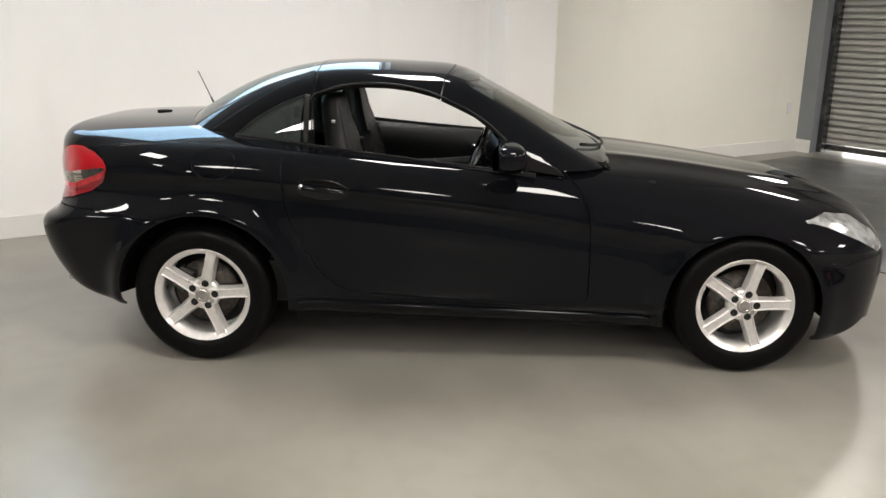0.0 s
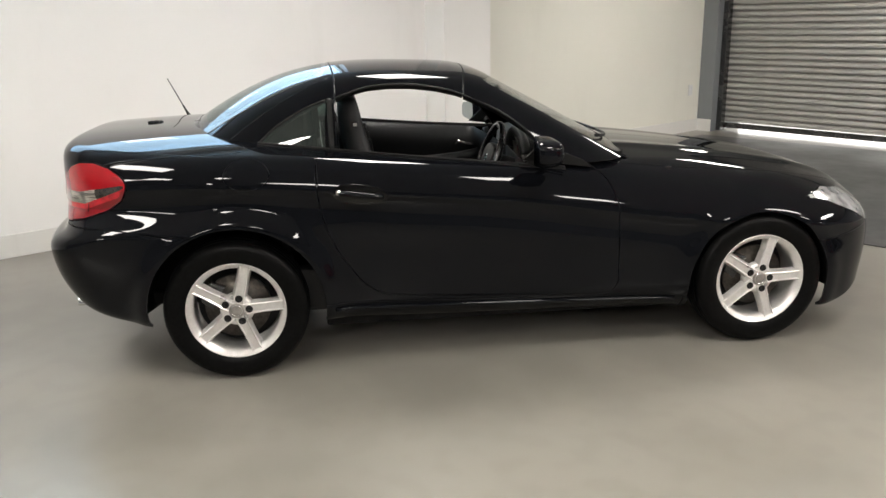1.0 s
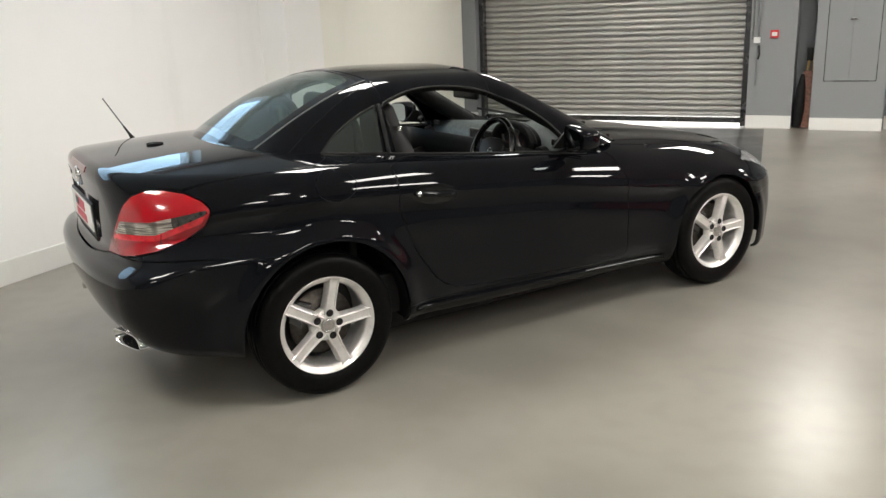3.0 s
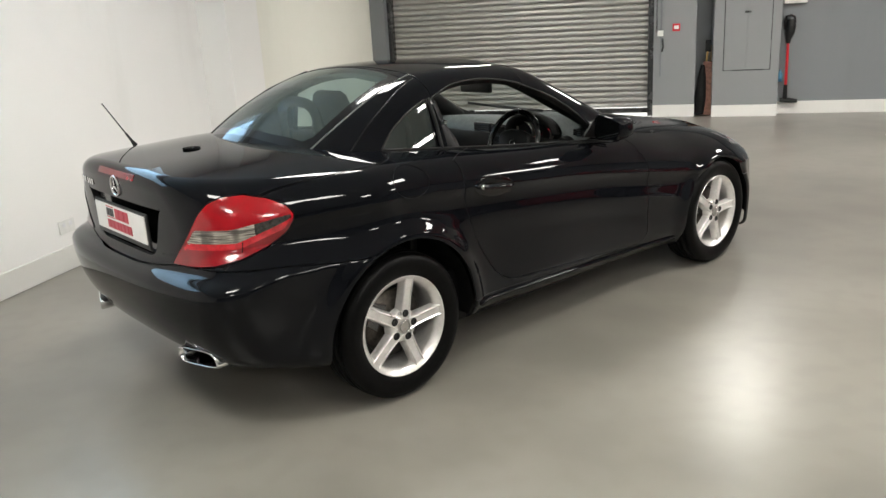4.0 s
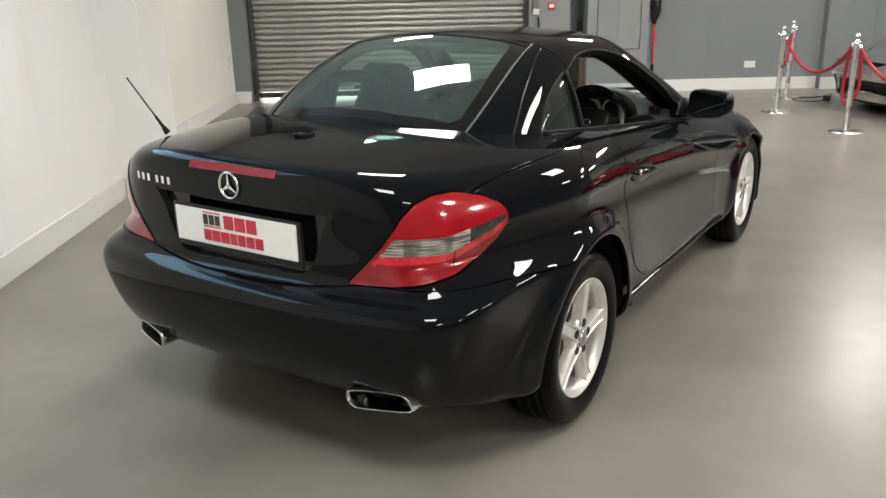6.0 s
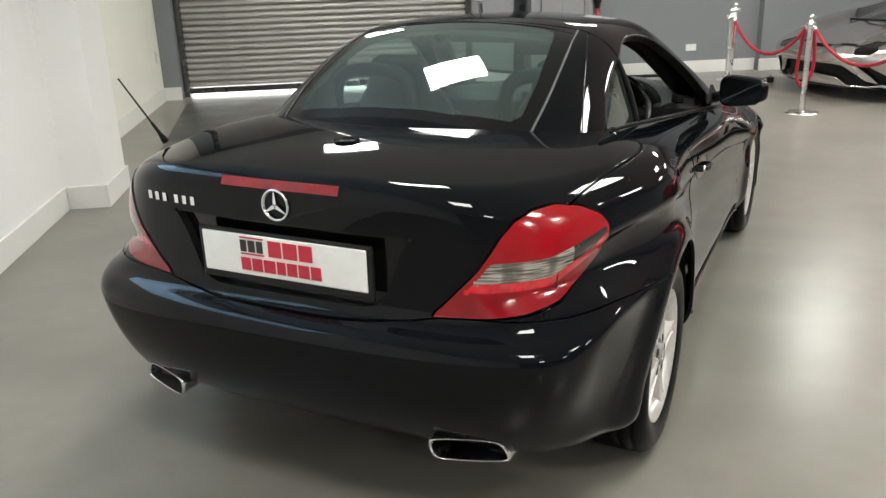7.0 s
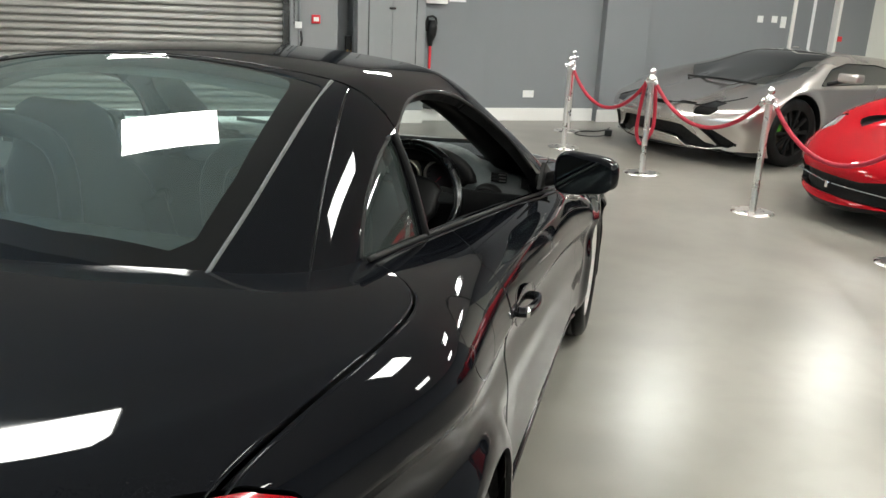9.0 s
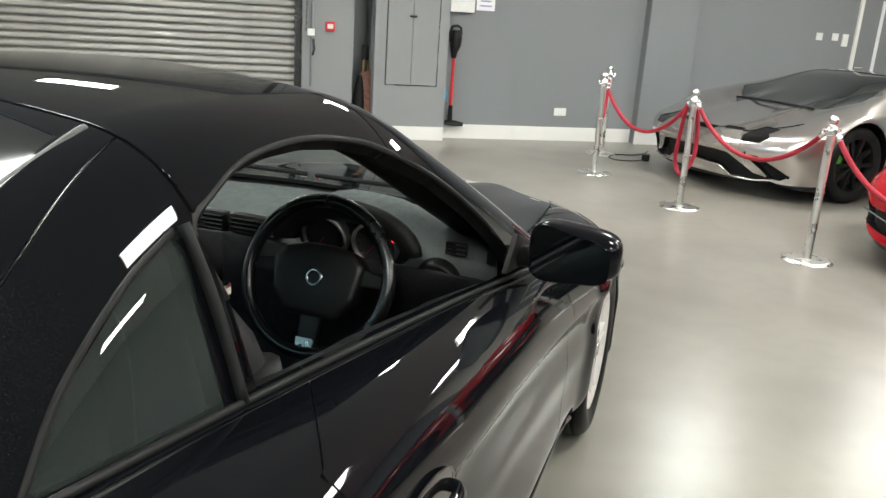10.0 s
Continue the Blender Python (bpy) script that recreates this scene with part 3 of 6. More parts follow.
def side_y(x, z):
    h = z - crease_z(x)
    up, dn = np.maximum(h, 0), np.maximum(-h, 0)
    w = half_width(x) - 0.16 * up - 2.3 * up ** 2
    w = w - 0.014 * step(0, 0.03, dn) * np.exp(-((dn - 0.07) / 0.07) ** 2) - 0.012 * step(0.1, 0.25, dn) * step(1.0, 0.6, np.abs(x))
    w = w - 0.075 * step(0.38, 0.16, z) ** 2 * step(1.55, 1.40, x)
    w = w - 0.115 * step(-1.22, -1.80, x) * step(0.66, 0.78, z) - step(-1.42, -1.98, x) * (0.05 + 0.08 * step(0.66, 0.30, z)) * step(0.82, 0.62, z)
    for cx, r, k in ((-1.205, 0.395, 0.030), (WB, 0.365, 0.018)):
        d = np.hypot(x - cx, z - 0.31)
        w = w + k * np.exp(-((d - r) / 0.055) ** 2) * step(0.95, 0.80, z)
    return w


def body_f(p):
    x, y, z = p[:, 0], np.abs(p[:, 1]), p[:, 2]
    side = y - side_y(x, z)
    rear = tail_x(z) + 0.07 * (y / 0.7) ** 3 - x
    nose = x - nose_x(z) + 0.17 * (y / 0.7) ** 2.3
    mid, edge = top_mid(x), top_edge(x)
    lid = mid - (mid - edge) * (y / 0.7) ** np.where(x < -0.3, 3.0, 2.2)
    hoodk = step(0.4, 0.8, x)
    lid = lid + hoodk * 0.010 * np.exp(-((y - 0.33) / 0.07) ** 2)
    top = (z - lid) * 0.97
    f = smax(side, rear, 0.13 + 0.13 * step(0.60, 0.78, z))
    f = smax(f, nose, 0.26)
    f = smax(f, top, np.where(x < 0, 0.055 + 0 * x, 0.055 + 0.10 * step(0.3, 1.0, x)))
    return smax(f, sill_z(x) - z, 0.05)


belt_y = curve((-1.7, -1.4, -1.1, -0.8, -0.4, 0.0, 0.4, 0.7, 1.0), (0.56, 0.635, 0.695, 0.733, 0.747, 0.745, 0.728, 0.70, 0.66))
tuck = curve((-1.7, -1.4, -1.1, -0.8, -0.4, 0.0, 0.2, 0.4, 1.0), (0.0, 0.005, 0.045, 0.080, 0.078, 0.036, 0.010, 0.0, 0.0))
ROOF = np.polyfit((-1.7, -1.55, -1.42, -1.3, -1.15, -1.0, -0.85, -0.65, -0.45, -0.2, 0.05, 0.3),
                  (0.90, 0.995, 1.075, 1.147, 1.222, 1.275, 1.306, 1.322, 1.326, 1.319, 1.30, 1.27), 5)


def roof_z(x):
    return np.polyval(ROOF, np.clip(x, -1.7, 0.4))


def cabin_f(p):
    x, y, z = p[:, 0], np.abs(p[:, 1]), p[:, 2]
    h = z - 0.95
    lean = tuck(x)
    side = (y - (belt_y(x) - lean - (0.56 - 4 * lean) * h - 0.5 * np.maximum(h, 0) ** 2)) * 0.9
    xs = x - 0.42 * y ** 2 * step(-0.45, -1.05, x)
    roof = z - roof_z(xs) + 0.05 * (y / 0.55) ** 2
    screen = (z - (1.278 - 0.51 * (x + 0.015 + 0.32 * y ** 2))) * 0.9
    f = smax(roof, screen, 0.05)
    f = smax(f, side, 0.10)
    return np.maximum(np.maximum(f, 0.89 - z), -1.72 - x)


def side_poly(pts, r=0.0):
    return lambda p: sd_poly(p[:, 0], p[:, 2], pts, r)


def disc(cx, cz, r):
    return lambda p: np.hypot(p[:, 0] - cx, p[:, 2] - cz) - r


def both_of(a, b):
    return lambda p: np.maximum(a(p), b(p))


car = thing("sports_car", "glossy black two-seat roadster with its hard roof closed and alloy wheels", "car")
half = shell(body_f, (-2.5, -1.2, 0.02), (2.5, 1.2, 1.3), (-1.45, -0.35, 0.36), (1.35, 0.35, 0.66), 190, 44, 46)

# openings
take(half, lambda p: p[:, 2] - sill_z(p[:, 0]) - 0.005).free()
take(half, both_of(disc(-1.205, 0.318, 0.382), lambda p: p[:, 1] + 0.5)).free()
take(half, both_of(disc(1.20, 0.305, 0.348), lambda p: p[:, 1] + 0.5)).free()
take(half, both_of(lambda p: cabin_f(p) + 0.012, lambda p: 0.86 - p[:, 2])).free()

GAP = 0.0022

DOOR = [(-0.835, 1.06), (-0.838, 0.92), (-0.836, 0.82), (-0.818, 0.711), (-0.762, 0.566), (-0.664, 0.418), (-0.60, 0.368), (-0.53, 0.345), (-0.40, 0.335), (-0.10, 0.316), (0.42, 0.283), (0.485, 0.29),
        (0.518, 0.34), (0.515, 0.60), (0.505, 0.73), (0.465, 0.83), (0.40, 0.89), (0.345, 0.95), (0.30, 1.06)]
flank = lambda p: p[:, 1] + 0.45


def unrolled(p):
    """How far round the tail a point lies."""
    return np.abs(p[:, 1]) + np.maximum(p[:, 0] + 2.0, 0)


LAMP = [(0.455, 0.70), (0.60, 0.832), (0.672, 0.912), (0.725, 0.948), (0.80, 0.966), (0.90, 0.967), (1.02, 0.948), (1.105, 0.918), (1.142, 0.888), (1.142, 0.862),
        (1.10, 0.818), (1.0, 0.768), (0.88, 0.735), (0.74, 0.717), (0.60, 0.707)]
tail = lambda p: p[:, 0] + 1.5
lamp_f = both_of(lambda p: sd_poly(unrolled(p), p[:, 2], LAMP), tail)
lamp_bm = take(half, lamp_f)
take(half, both_of(lambda p: lamp_f(p) - 0.006, tail)).free()

HEAD = [(1.46, 0.695), (1.58, 0.718), (1.72, 0.695), (1.84, 0.62), (1.90, 0.545), (1.85, 0.535), (1.72, 0.605), (1.56, 0.67)]
head_f = both_of(side_poly(HEAD), both_of(lambda p: p[:, 1] + 0.38, lambda p: 1.2 - p[:, 0]))
head_bm = take(half, head_f)
take(half, both_of(lambda p: head_f(p) - 0.004, lambda p: 1.2 - p[:, 0])).free()

# door and fuel flap
def door_line(p):
    """The door's outline, its rear edge running forwards over the shoulder."""
    lean = 1.6 * np.maximum(0, 0.795 - np.abs(p[:, 1])) * step(-0.40, -0.65, p[:, 0])
    return sd_poly(p[:, 0] - lean, p[:, 2], DOOR)


door_f = both_of(door_line, flank)
gap(half, door_line, GAP, flank)
door_bm = take(half, door_f)
flap_oval = lambda p: np.hypot(p[:, 0] + 1.128, (p[:, 2] - 0.922) * 1.5) - 0.094
flap_f = both_of(flap_oval, flank)
gap(half, flap_oval, 0.0016, flank)
flap_bm = take(half, flap_f)

# boot lid, bonnet, bumpers
lid_rear = curve((0.60, 0.66, 0.705, 0.80, 0.90, 0.965, 1.0, 1.1), (0.42, 0.430, 0.452, 0.53, 0.618, 0.682, 0.715, 0.72))
lid_side = curve((-2.2, -1.85, -1.7, -1.45, -1.33, -1.24, -1.19, -1.15, -1.115, -1.085, -1.0), (0.685, 0.695, 0.713, 0.756, 0.769, 0.768, 0.758, 0.738, 0.708, 0.665, 0.45))


def lid_line(p):
    """The lower edge of the boot lid, carried on as the bumper's upper edge round the corner."""
    y = np.abs(p[:, 1])
    return 0.667 + 0.034 * np.clip(y / 0.46, 0, 1) ** 3 - 0.026 * step(-1.75, -1.45, p[:, 0])


def lid_f(p):
    y = np.abs(p[:, 1])
    return np.maximum(np.maximum(y - np.minimum(lid_rear(p[:, 2]) + 0.3 * step(-1.92, -1.72, p[:, 0]), lid_side(p[:, 0])), lid_line(p) - p[:, 2]), p[:, 0] + 1.0)


gap(half, lid_f, 0.0026)
lid_bm = take(half, lid_f)
RECESS = [(-0.1, 0.905), (0.375, 0.905), (0.345, 0.85), (0.31, 0.76), (0.285, 0.715), (0.24, 0.70), (-0.1, 0.70)]
recess_f = both_of(lambda p: sd_poly(np.abs(p[:, 1]), p[:, 2], RECESS), lambda p: p[:, 0] + 1.7)
recess_bm = take(lid_bm, recess_f)


def rear_bumper_f(p):
    return np.maximum(p[:, 2] - lid_line(p), p[:, 0] + 1.35)


gap(half, rear_bumper_f, GAP, lambda p: p[:, 0] + 1.36)
rbump_bm = take(half, rear_bumper_f)


def front_bumper_f(p):
    return np.maximum(p[:, 2] - (0.50 + 0.03 * step(1.5, 1.9, p[:, 0])), 1.40 - p[:, 0])


gap(half, front_bumper_f, GAP, lambda p: 1.41 - p[:, 0])
fbump_bm = take(half, front_bumper_f)

HOOD = [(0.2, 0.0), (0.2, 0.68), (0.55, 0.68), (0.9, 0.655), (1.3, 0.61), (1.6, 0.55), (1.8, 0.47), (1.93, 0.36), (1.99, 0.2), (2.0, 0.0)]
hood_f = both_of(lambda p: sd_poly(p[:, 0], np.abs(p[:, 1]), HOOD), lambda p: 0.55 - p[:, 2])
gap(half, hood_f, GAP)
hood_bm = take(half, hood_f)
sill_f = lambda p: np.maximum(p[:, 2] - 0.315 + 0.04 * (p[:, 0] + 0.6), np.abs(p[:, 0] + 0.0) - 0.84)
gap(half, sill_f, 0.0012)
sill_bm = take(half, sill_f)
front_bm = take(half, lambda p: -p[:, 0])


def pair(name, bm, fn, material, label="", depth=0.012, push=0.0):
    return [panel(name, bm.copy(), fn, material, car, label, depth, flip=flip, push=push) for flip in (False, True)]


doors = pair("door", refine(door_bm, body_f), body_f, M_PAINT, "black door, its window lowered")
pair("fuel_flap", flap_bm, body_f, M_PAINT)
pair("rear_wing", refine(half, body_f), body_f, M_PAINT)
pair("front_wing", refine(front_bm, body_f), body_f, M_PAINT)
pair("side_sill", sill_bm, body_f, M_PAINT)
boot = panel("boot_lid", refine(lid_bm, body_f), body_f, M_PAINT, car, "black boot lid with a lip", 0.03, both=True)
panel("plate_recess", recess_bm, body_f, M_GLOSSBLK, boot, "black recess round the number plate", 0.004, both=True, push=-0.026)
rear_bumper = panel("rear_bumper", refine(rbump_bm, body_f), body_f, M_PAINT, car, both=True)
front_bumper = panel("front_bumper", fbump_bm, body_f, M_PAINT, car, both=True)
bonnet = panel("bonnet", refine(hood_bm, body_f), body_f, M_PAINT, car, both=True)

# tail lamps: red lenses with a smoked band
band_lo = lambda p: 0.797 + 0.26 * np.maximum(unrolled(p) - 0.86, 0)
band_hi = lambda p: 0.850 + 0.12 * np.maximum(unrolled(p) - 0.84, 0)
inset = lambda p: lamp_f(p) + 0.014
mid_bm = take(lamp_bm, both_of(both_of(lambda p: p[:, 2] - band_hi(p), lambda p: band_lo(p) - p[:, 2]), inset))
corner_bm = take(mid_bm, lambda p: 0.955 - unrolled(p))
low_bm = take(lamp_bm, lambda p: p[:, 2] - band_lo(p))
strip_bm = take(low_bm, both_of(lambda p: band_lo(p) - 0.026 - p[:, 2], inset))
for flip in (False, True):
    tl = panel("tail_lamp", lamp_bm.copy(), body_f, M_RED, car, "red tail lamp with a smoked middle band", 0.03, flip=flip, push=0.004)
    panel("lens_strip", strip_bm.copy(), body_f, M_REDLIGHT, tl, "light red strip", 0.03, flip=flip, push=0.004)
    panel("lower_lens", low_bm.copy(), body_f, M_REDDEEP, tl, "red lower lens", 0.03, flip=flip, push=0.004)
    panel("corner_lens", corner_bm.copy(), body_f, M_DARKLENS, tl, "dark end of the middle lens", 0.03, flip=flip, push=0.0035)
    panel("middle_lens", mid_bm.copy(), body_f, M_SMOKE, tl, "smoked clear middle lens", 0.03, flip=flip, push=0.0035)
pair("headlamp", head_bm, body_f, M_LENSW, "clear headlamp lens over a bright reflector", 0.03, 0.003)

# cabin: roof, pillars and panes
dome = shell(cabin_f, (-2.0, -1.1, 0.70), (1.2, 1.1, 1.7), (-1.0, -0.2, 0.92), (0.1, 0.2, 1.0), 120, 40, 26)
take(dome, lambda p: body_f(p) + 0.004).free()
SEAM = -0.742
BACKLIGHT = [(-1.415, 0.0), (-1.405, 0.20), (-1.37, 0.40), (-1.338, 0.450), (-1.20, 0.456), (-1.0, 0.446), (-0.87, 0.432), (-0.795, 0.415), (-0.782, 0.30), (-0.778, 0.0)]
CLEAR = [(-1.375, 0.0), (-1.365, 0.20), (-1.325, 0.385), (-1.29, 0.412), (-1.15, 0.410), (-0.98, 0.388), (-0.86, 0.368), (-0.81, 0.35), (-0.80, 0.30), (-0.795, 0.0)]
back_f = both_of(lambda p: sd_poly(p[:, 0], np.abs(p[:, 1]), BACKLIGHT + [(-0.778, -0.1), (-1.415, -0.1)]), lambda p: 0.98 - p[:, 2])
back_bm = take(dome, back_f)
frit_bm = take(back_bm, lambda p: -sd_poly(p[:, 0], np.abs(p[:, 1]), CLEAR + [(-0.795, -0.1), (-1.375, -0.1)]))
SCREEN = [(0.03, -0.1), (0.03, 0.0), (0.02, 0.25), (-0.02, 0.40), (-0.05, 0.465), (-0.02, 0.50), (0.10, 0.53), (0.30, 0.575), (0.50, 0.61), (0.60, 0.58), (0.70, 0.35), (0.73, 0.0), (0.73, -0.1)]
screen_f = both_of(lambda p: sd_poly(p[:, 0], np.abs(p[:, 1]), SCREEN), lambda p: p[:, 2] - 1.275)
screen_bm = take(dome, screen_f)
WINDOW = [(-0.728, 0.90), (-0.738, 1.10), (-0.752, 1.182), (-0.69, 1.212), (-0.60, 1.236), (-0.50, 1.244), (-0.39, 1.242), (-0.28, 1.228), (-0.176, 1.202), (0.0, 1.126), (0.122, 1.041), (0.185, 0.972), (0.235, 0.90), (0.25, 0.85)]
win_f = both_of(side_poly(WINDOW), flank)
take(dome, win_f).free()
QUARTER = [(-0.779, 1.186), (-0.792, 1.10), (-0.797, 0.9), (-1.14, 0.9), (-1.085, 1.02), (-1.0, 1.086), (-0.88, 1.150), (-0.81, 1.180)]
quarter_f = both_of(side_poly(QUARTER), flank)
quarter_bm = take(dome, quarter_f)
seam_f = lambda p: p[:, 0] - (SEAM - 0.025 * np.clip(1 - np.abs(p[:, 1]) / 0.5, 0, 1))
gap(dome, seam_f, 0.003, lambda p: 1.0 - p[:, 2])
rear_roof_bm = take(dome, seam_f)
PILLAR_JOINT = curve((-1.30, -1.236, -1.063, -0.97, -0.80, -0.69, -0.60), (0.602, 0.586, 0.538, 0.515, 0.470, 0.444, 0.42))
gap(rear_roof_bm, lambda p: np.abs(p[:, 1]) - PILLAR_JOINT(p[:, 0]), 0.0022, lambda p: np.maximum(1.0 - p[:, 2], -1.30 - p[:, 0]))
HEADER = lambda p: -(p[:, 0] + 0.105 + 0.16 * p[:, 1] ** 2)
gap(dome, HEADER, 0.003, lambda p: 1.12 - p[:, 2])
header_bm = take(dome, HEADER)
panel("roof", refine(dome, cabin_f, 2), cabin_f, M_PAINT, car, "black folding metal roof panel", 0.03, both=True)
panel("rear_roof", refine(rear_roof_bm, cabin_f), cabin_f, M_PAINT, car, "black rear roof section round the back window", 0.03, both=True)
panel("screen_frame", refine(header_bm, cabin_f, 2), cabin_f, M_PAINT, car, "black windscreen frame", 0.035, both=True)
pane = panel("rear_window", back_bm, cabin_f, M_GLASS, car, "tinted rear window", 0.004, both=True, push=-0.002)
panel("window_border", frit_bm, cabin_f, M_GLOSSBLK, pane, "black painted border of the rear window", 0.004, both=True, push=-0.002)
panel("windscreen", screen_bm, cabin_f, M_CLEAR, car, "clear windscreen", 0.004, both=True, push=-0.002)
for flip in (False, True):
    panel("quarter_window", quarter_bm.copy(), cabin_f, M_PRIVACY, car, "dark tinted rear quarter window", 0.004, flip=flip, push=-0.003)

# wheels: tyre, five-spoke alloy, disc behind
def build_wheel(at, turn, name="wheel"):
    """A wheel whose outer face looks to -y."""
    tyre = lathe([(0.214, -0.086), (0.224, -0.094), (0.240, -0.099), (0.262, -0.1045), (0.283, -0.103), (0.300, -0.094), (0.308, -0.082),
                  (0.3125, -0.074), (0.3135, -0.06), (0.3075, -0.0585), (0.3075, -0.0535), (0.3148, -0.052), (0.3158, -0.022), (0.309, -0.0205), (0.309, -0.0135),
                  (0.316, -0.012), (0.316, 0.012), (0.309, 0.0135), (0.309, 0.0205), (0.3158, 0.022), (0.3148, 0.052), (0.3075, 0.0535), (0.3135, 0.06),
                  (0.308, 0.082), (0.295, 0.098), (0.262, 0.104), (0.214, 0.09)], 72)
    for f in tyre.faces:
        f.smooth = True
    wheel = part(name, tyre, M_TYRE, car, "black rubber tyre on a silver five-spoke alloy wheel", True)
    wheel.matrix_basis = at
    rim = lathe([(0.196, 0.09), (0.190, 0.0), (0.186, -0.055), (0.190, -0.070), (0.198, -0.078), (0.206, -0.084), (0.213, -0.090), (0.2165, -0.0925), (0.2165, -0.086), (0.2165, 0.09)], 80)
    part("rim", rim, M_ALLOY, wheel, "bright silver alloy rim", True)
    for k in range(5):
        a = radians(turn + 72 * k)
        spoke = bmesh.new()
        rows = [(0.026, 0.028, -0.083), (0.055, 0.0265, -0.081), (0.085, 0.0245, -0.079), (0.125, 0.0232, -0.078), (0.165, 0.0236, -0.078), (0.186, 0.0245, -0.078), (0.204, 0.027, -0.081)]
        rings = []
        for r, w, y in rows:
            ring = [(-w * 1.28, y + 0.034), (-w * 1.10, y + 0.012), (-w * 0.95, y - 0.001), (-w * 0.78, y - 0.004), (-w * 0.58, y + 0.001), (w * 0.58, y + 0.001), (w * 0.78, y - 0.004), (w * 0.95, y - 0.001), (w * 1.10, y + 0.012), (w * 1.28, y + 0.034)]
            rings.append([spoke.verts.new((r, yy, s)) for s, yy in ring])
        for p, q in zip(rings, rings[1:]):
            for i in range(9):
                spoke.faces.new((p[i], p[i + 1], q[i + 1], q[i]))
            spoke.faces.new((p[9], p[0], q[0], q[9]))
        spoke.faces.new(rings[0])
        spoke.faces.new(rings[-1][::-1])
        bmesh.ops.recalc_face_normals(spoke, faces=spoke.faces)
        bmesh.ops.transform(spoke, matrix=Matrix.Rotation(-a, 4, "Y"), verts=spoke.verts)
        part("spoke", spoke, M_ALLOY, wheel)
        # dark disc standing proud, its colour in place of the bolt hole's shade
        hole = lathe([(0.0, -0.0785), (0.007, -0.0785), (0.008, -0.0800), (0.0150, -0.0800), (0.0165, -0.077)], 20)
        bmesh.ops.translate(hole, vec=(0.054 * math.cos(a), -0.0045, 0.054 * math.sin(a)), verts=hole.verts)
        part("wheel_bolt", hole, M_TRIM, wheel, "dark raised disc in place of a shaded bolt hole", True)
    hub = lathe([(0.076, -0.045), (0.074, -0.062), (0.068, -0.075), (0.060, -0.0785), (0.036, -0.0825), (0.0345, -0.081)], 48)
    part("hub", hub, M_ALLOY, wheel, smooth=True)
    cap = lathe([(0.0335, -0.080), (0.0335, -0.086), (0.031, -0.0885), (0.0, -0.0895)], 40)
    part("centre_cap", cap, M_CAP, wheel, "round silver centre cap with a plain ring", True)
    ring = lathe([(0.022, -0.0885), (0.024, -0.0915), (0.026, -0.0885)], 32)
    part("cap_ring", ring, M_CHROME, wheel, smooth=True)
    dsc = lathe([(0.02, -0.012), (0.144, -0.012), (0.144, 0.012), (0.02, 0.012)], 56)
    part("brake_disc", dsc, M_STEEL, wheel, "worn steel brake disc", True)
    cal = prism([(0.085, -0.06), (0.150, -0.05), (0.165, 0.0), (0.150, 0.05), (0.085, 0.06), (0.095, 0.0)], 0.07, Matrix.Translation((0, -0.038, 0)) @ Matrix.Rotation(radians(-150), 4, "Y"), 0.006)
    part("brake_caliper", cal, M_DARKCH, wheel)
    drum = lathe([(0.0, 0.06), (0.185, 0.06)], 40)
    part("dust_shield", drum, M_TRIM, wheel)
    return wheel


for cx, turn, track in ((-WB, 76, 0.775), (WB, 74, 0.760)):
    build_wheel(pose(cx, -track, TYRE_R), turn)
    build_wheel(pose(cx, track, TYRE_R, 0, 0, 180), turn)
    for s in (-1, 1):
        r = 0.395 if cx < 0 else 0.365
        liner = lathe([(r, s * 0.862), (r + 0.004, s * 0.80), (r + 0.004, s * 0.55), (0.05, s * 0.55)], 40, Matrix.Translation((cx, 0, 0.31)))
        bmesh.ops.delete(liner, geom=[v for v in liner.verts if v.co.z < 0.20], context="VERTS")
        for v in liner.verts:
            while abs(v.co.y) > 0.5 and body_f(np.array([v.co[:]]))[0] > -0.01:
                v.co.y -= 0.006 * s
        part("wheel_arch_liner", liner, M_RUBBER, car, "black plastic wheel arch liner", True)
for c, size in (((0, 0, 0.19), (1.66, 1.34, 0.08)), ((-1.72, 0, 0.31), (0.32, 1.2, 0.06)), ((1.68, 0, 0.22), (0.26, 0.95, 0.05)),
                ((-1.1, 0, 0.30), (0.75, 1.05, 0.10)), ((1.1, 0, 0.26), (0.75, 1.05, 0.10))):
    part("underbody", box(c, size, 0.01), M_RUBBER, car, "dark underbody tray")

# lamps, badges, handles, mirrors and trim of the roadster
def root(fn, a, b):
    """Where fn turns from negative at a to positive at b."""
    a, b = np.array(a, float), np.array(b, float)
    for _ in range(40):
        m = (a + b) / 2
        if fn(m[None])[0] > 0:
            b = m
        else:
            a = m
    return Vector(a)


def on_tail(y, z):
    return root(body_f, (-1.6, y, z), (-2.4, y, z))


def on_flank(x, z):
    return root(body_f, (x, -0.3, z), (x, -1.1, z))


def on_top(x, y):
    return root(body_f, (x, y, 0.6), (x, y, 1.3))


def on_cabin(x, y):
    return root(cabin_f, (x, y, 1.0), (x, y, 1.5))


def belt_point(x):
    """Where the cabin's side meets the body's shoulder."""
    z = 1.06
    while z > 0.85:
        p = root(cabin_f, (x, 0, z), (x, -1.1, z))
        if body_f(np.array(p)[None])[0] < 0:
            return p
        z -= 0.003
    return p


def mirrored(bm):
    out = bm.copy()
    for v in out.verts:
        v.co.y = -v.co.y
    bmesh.ops.reverse_faces(out, faces=out.faces)
    return out


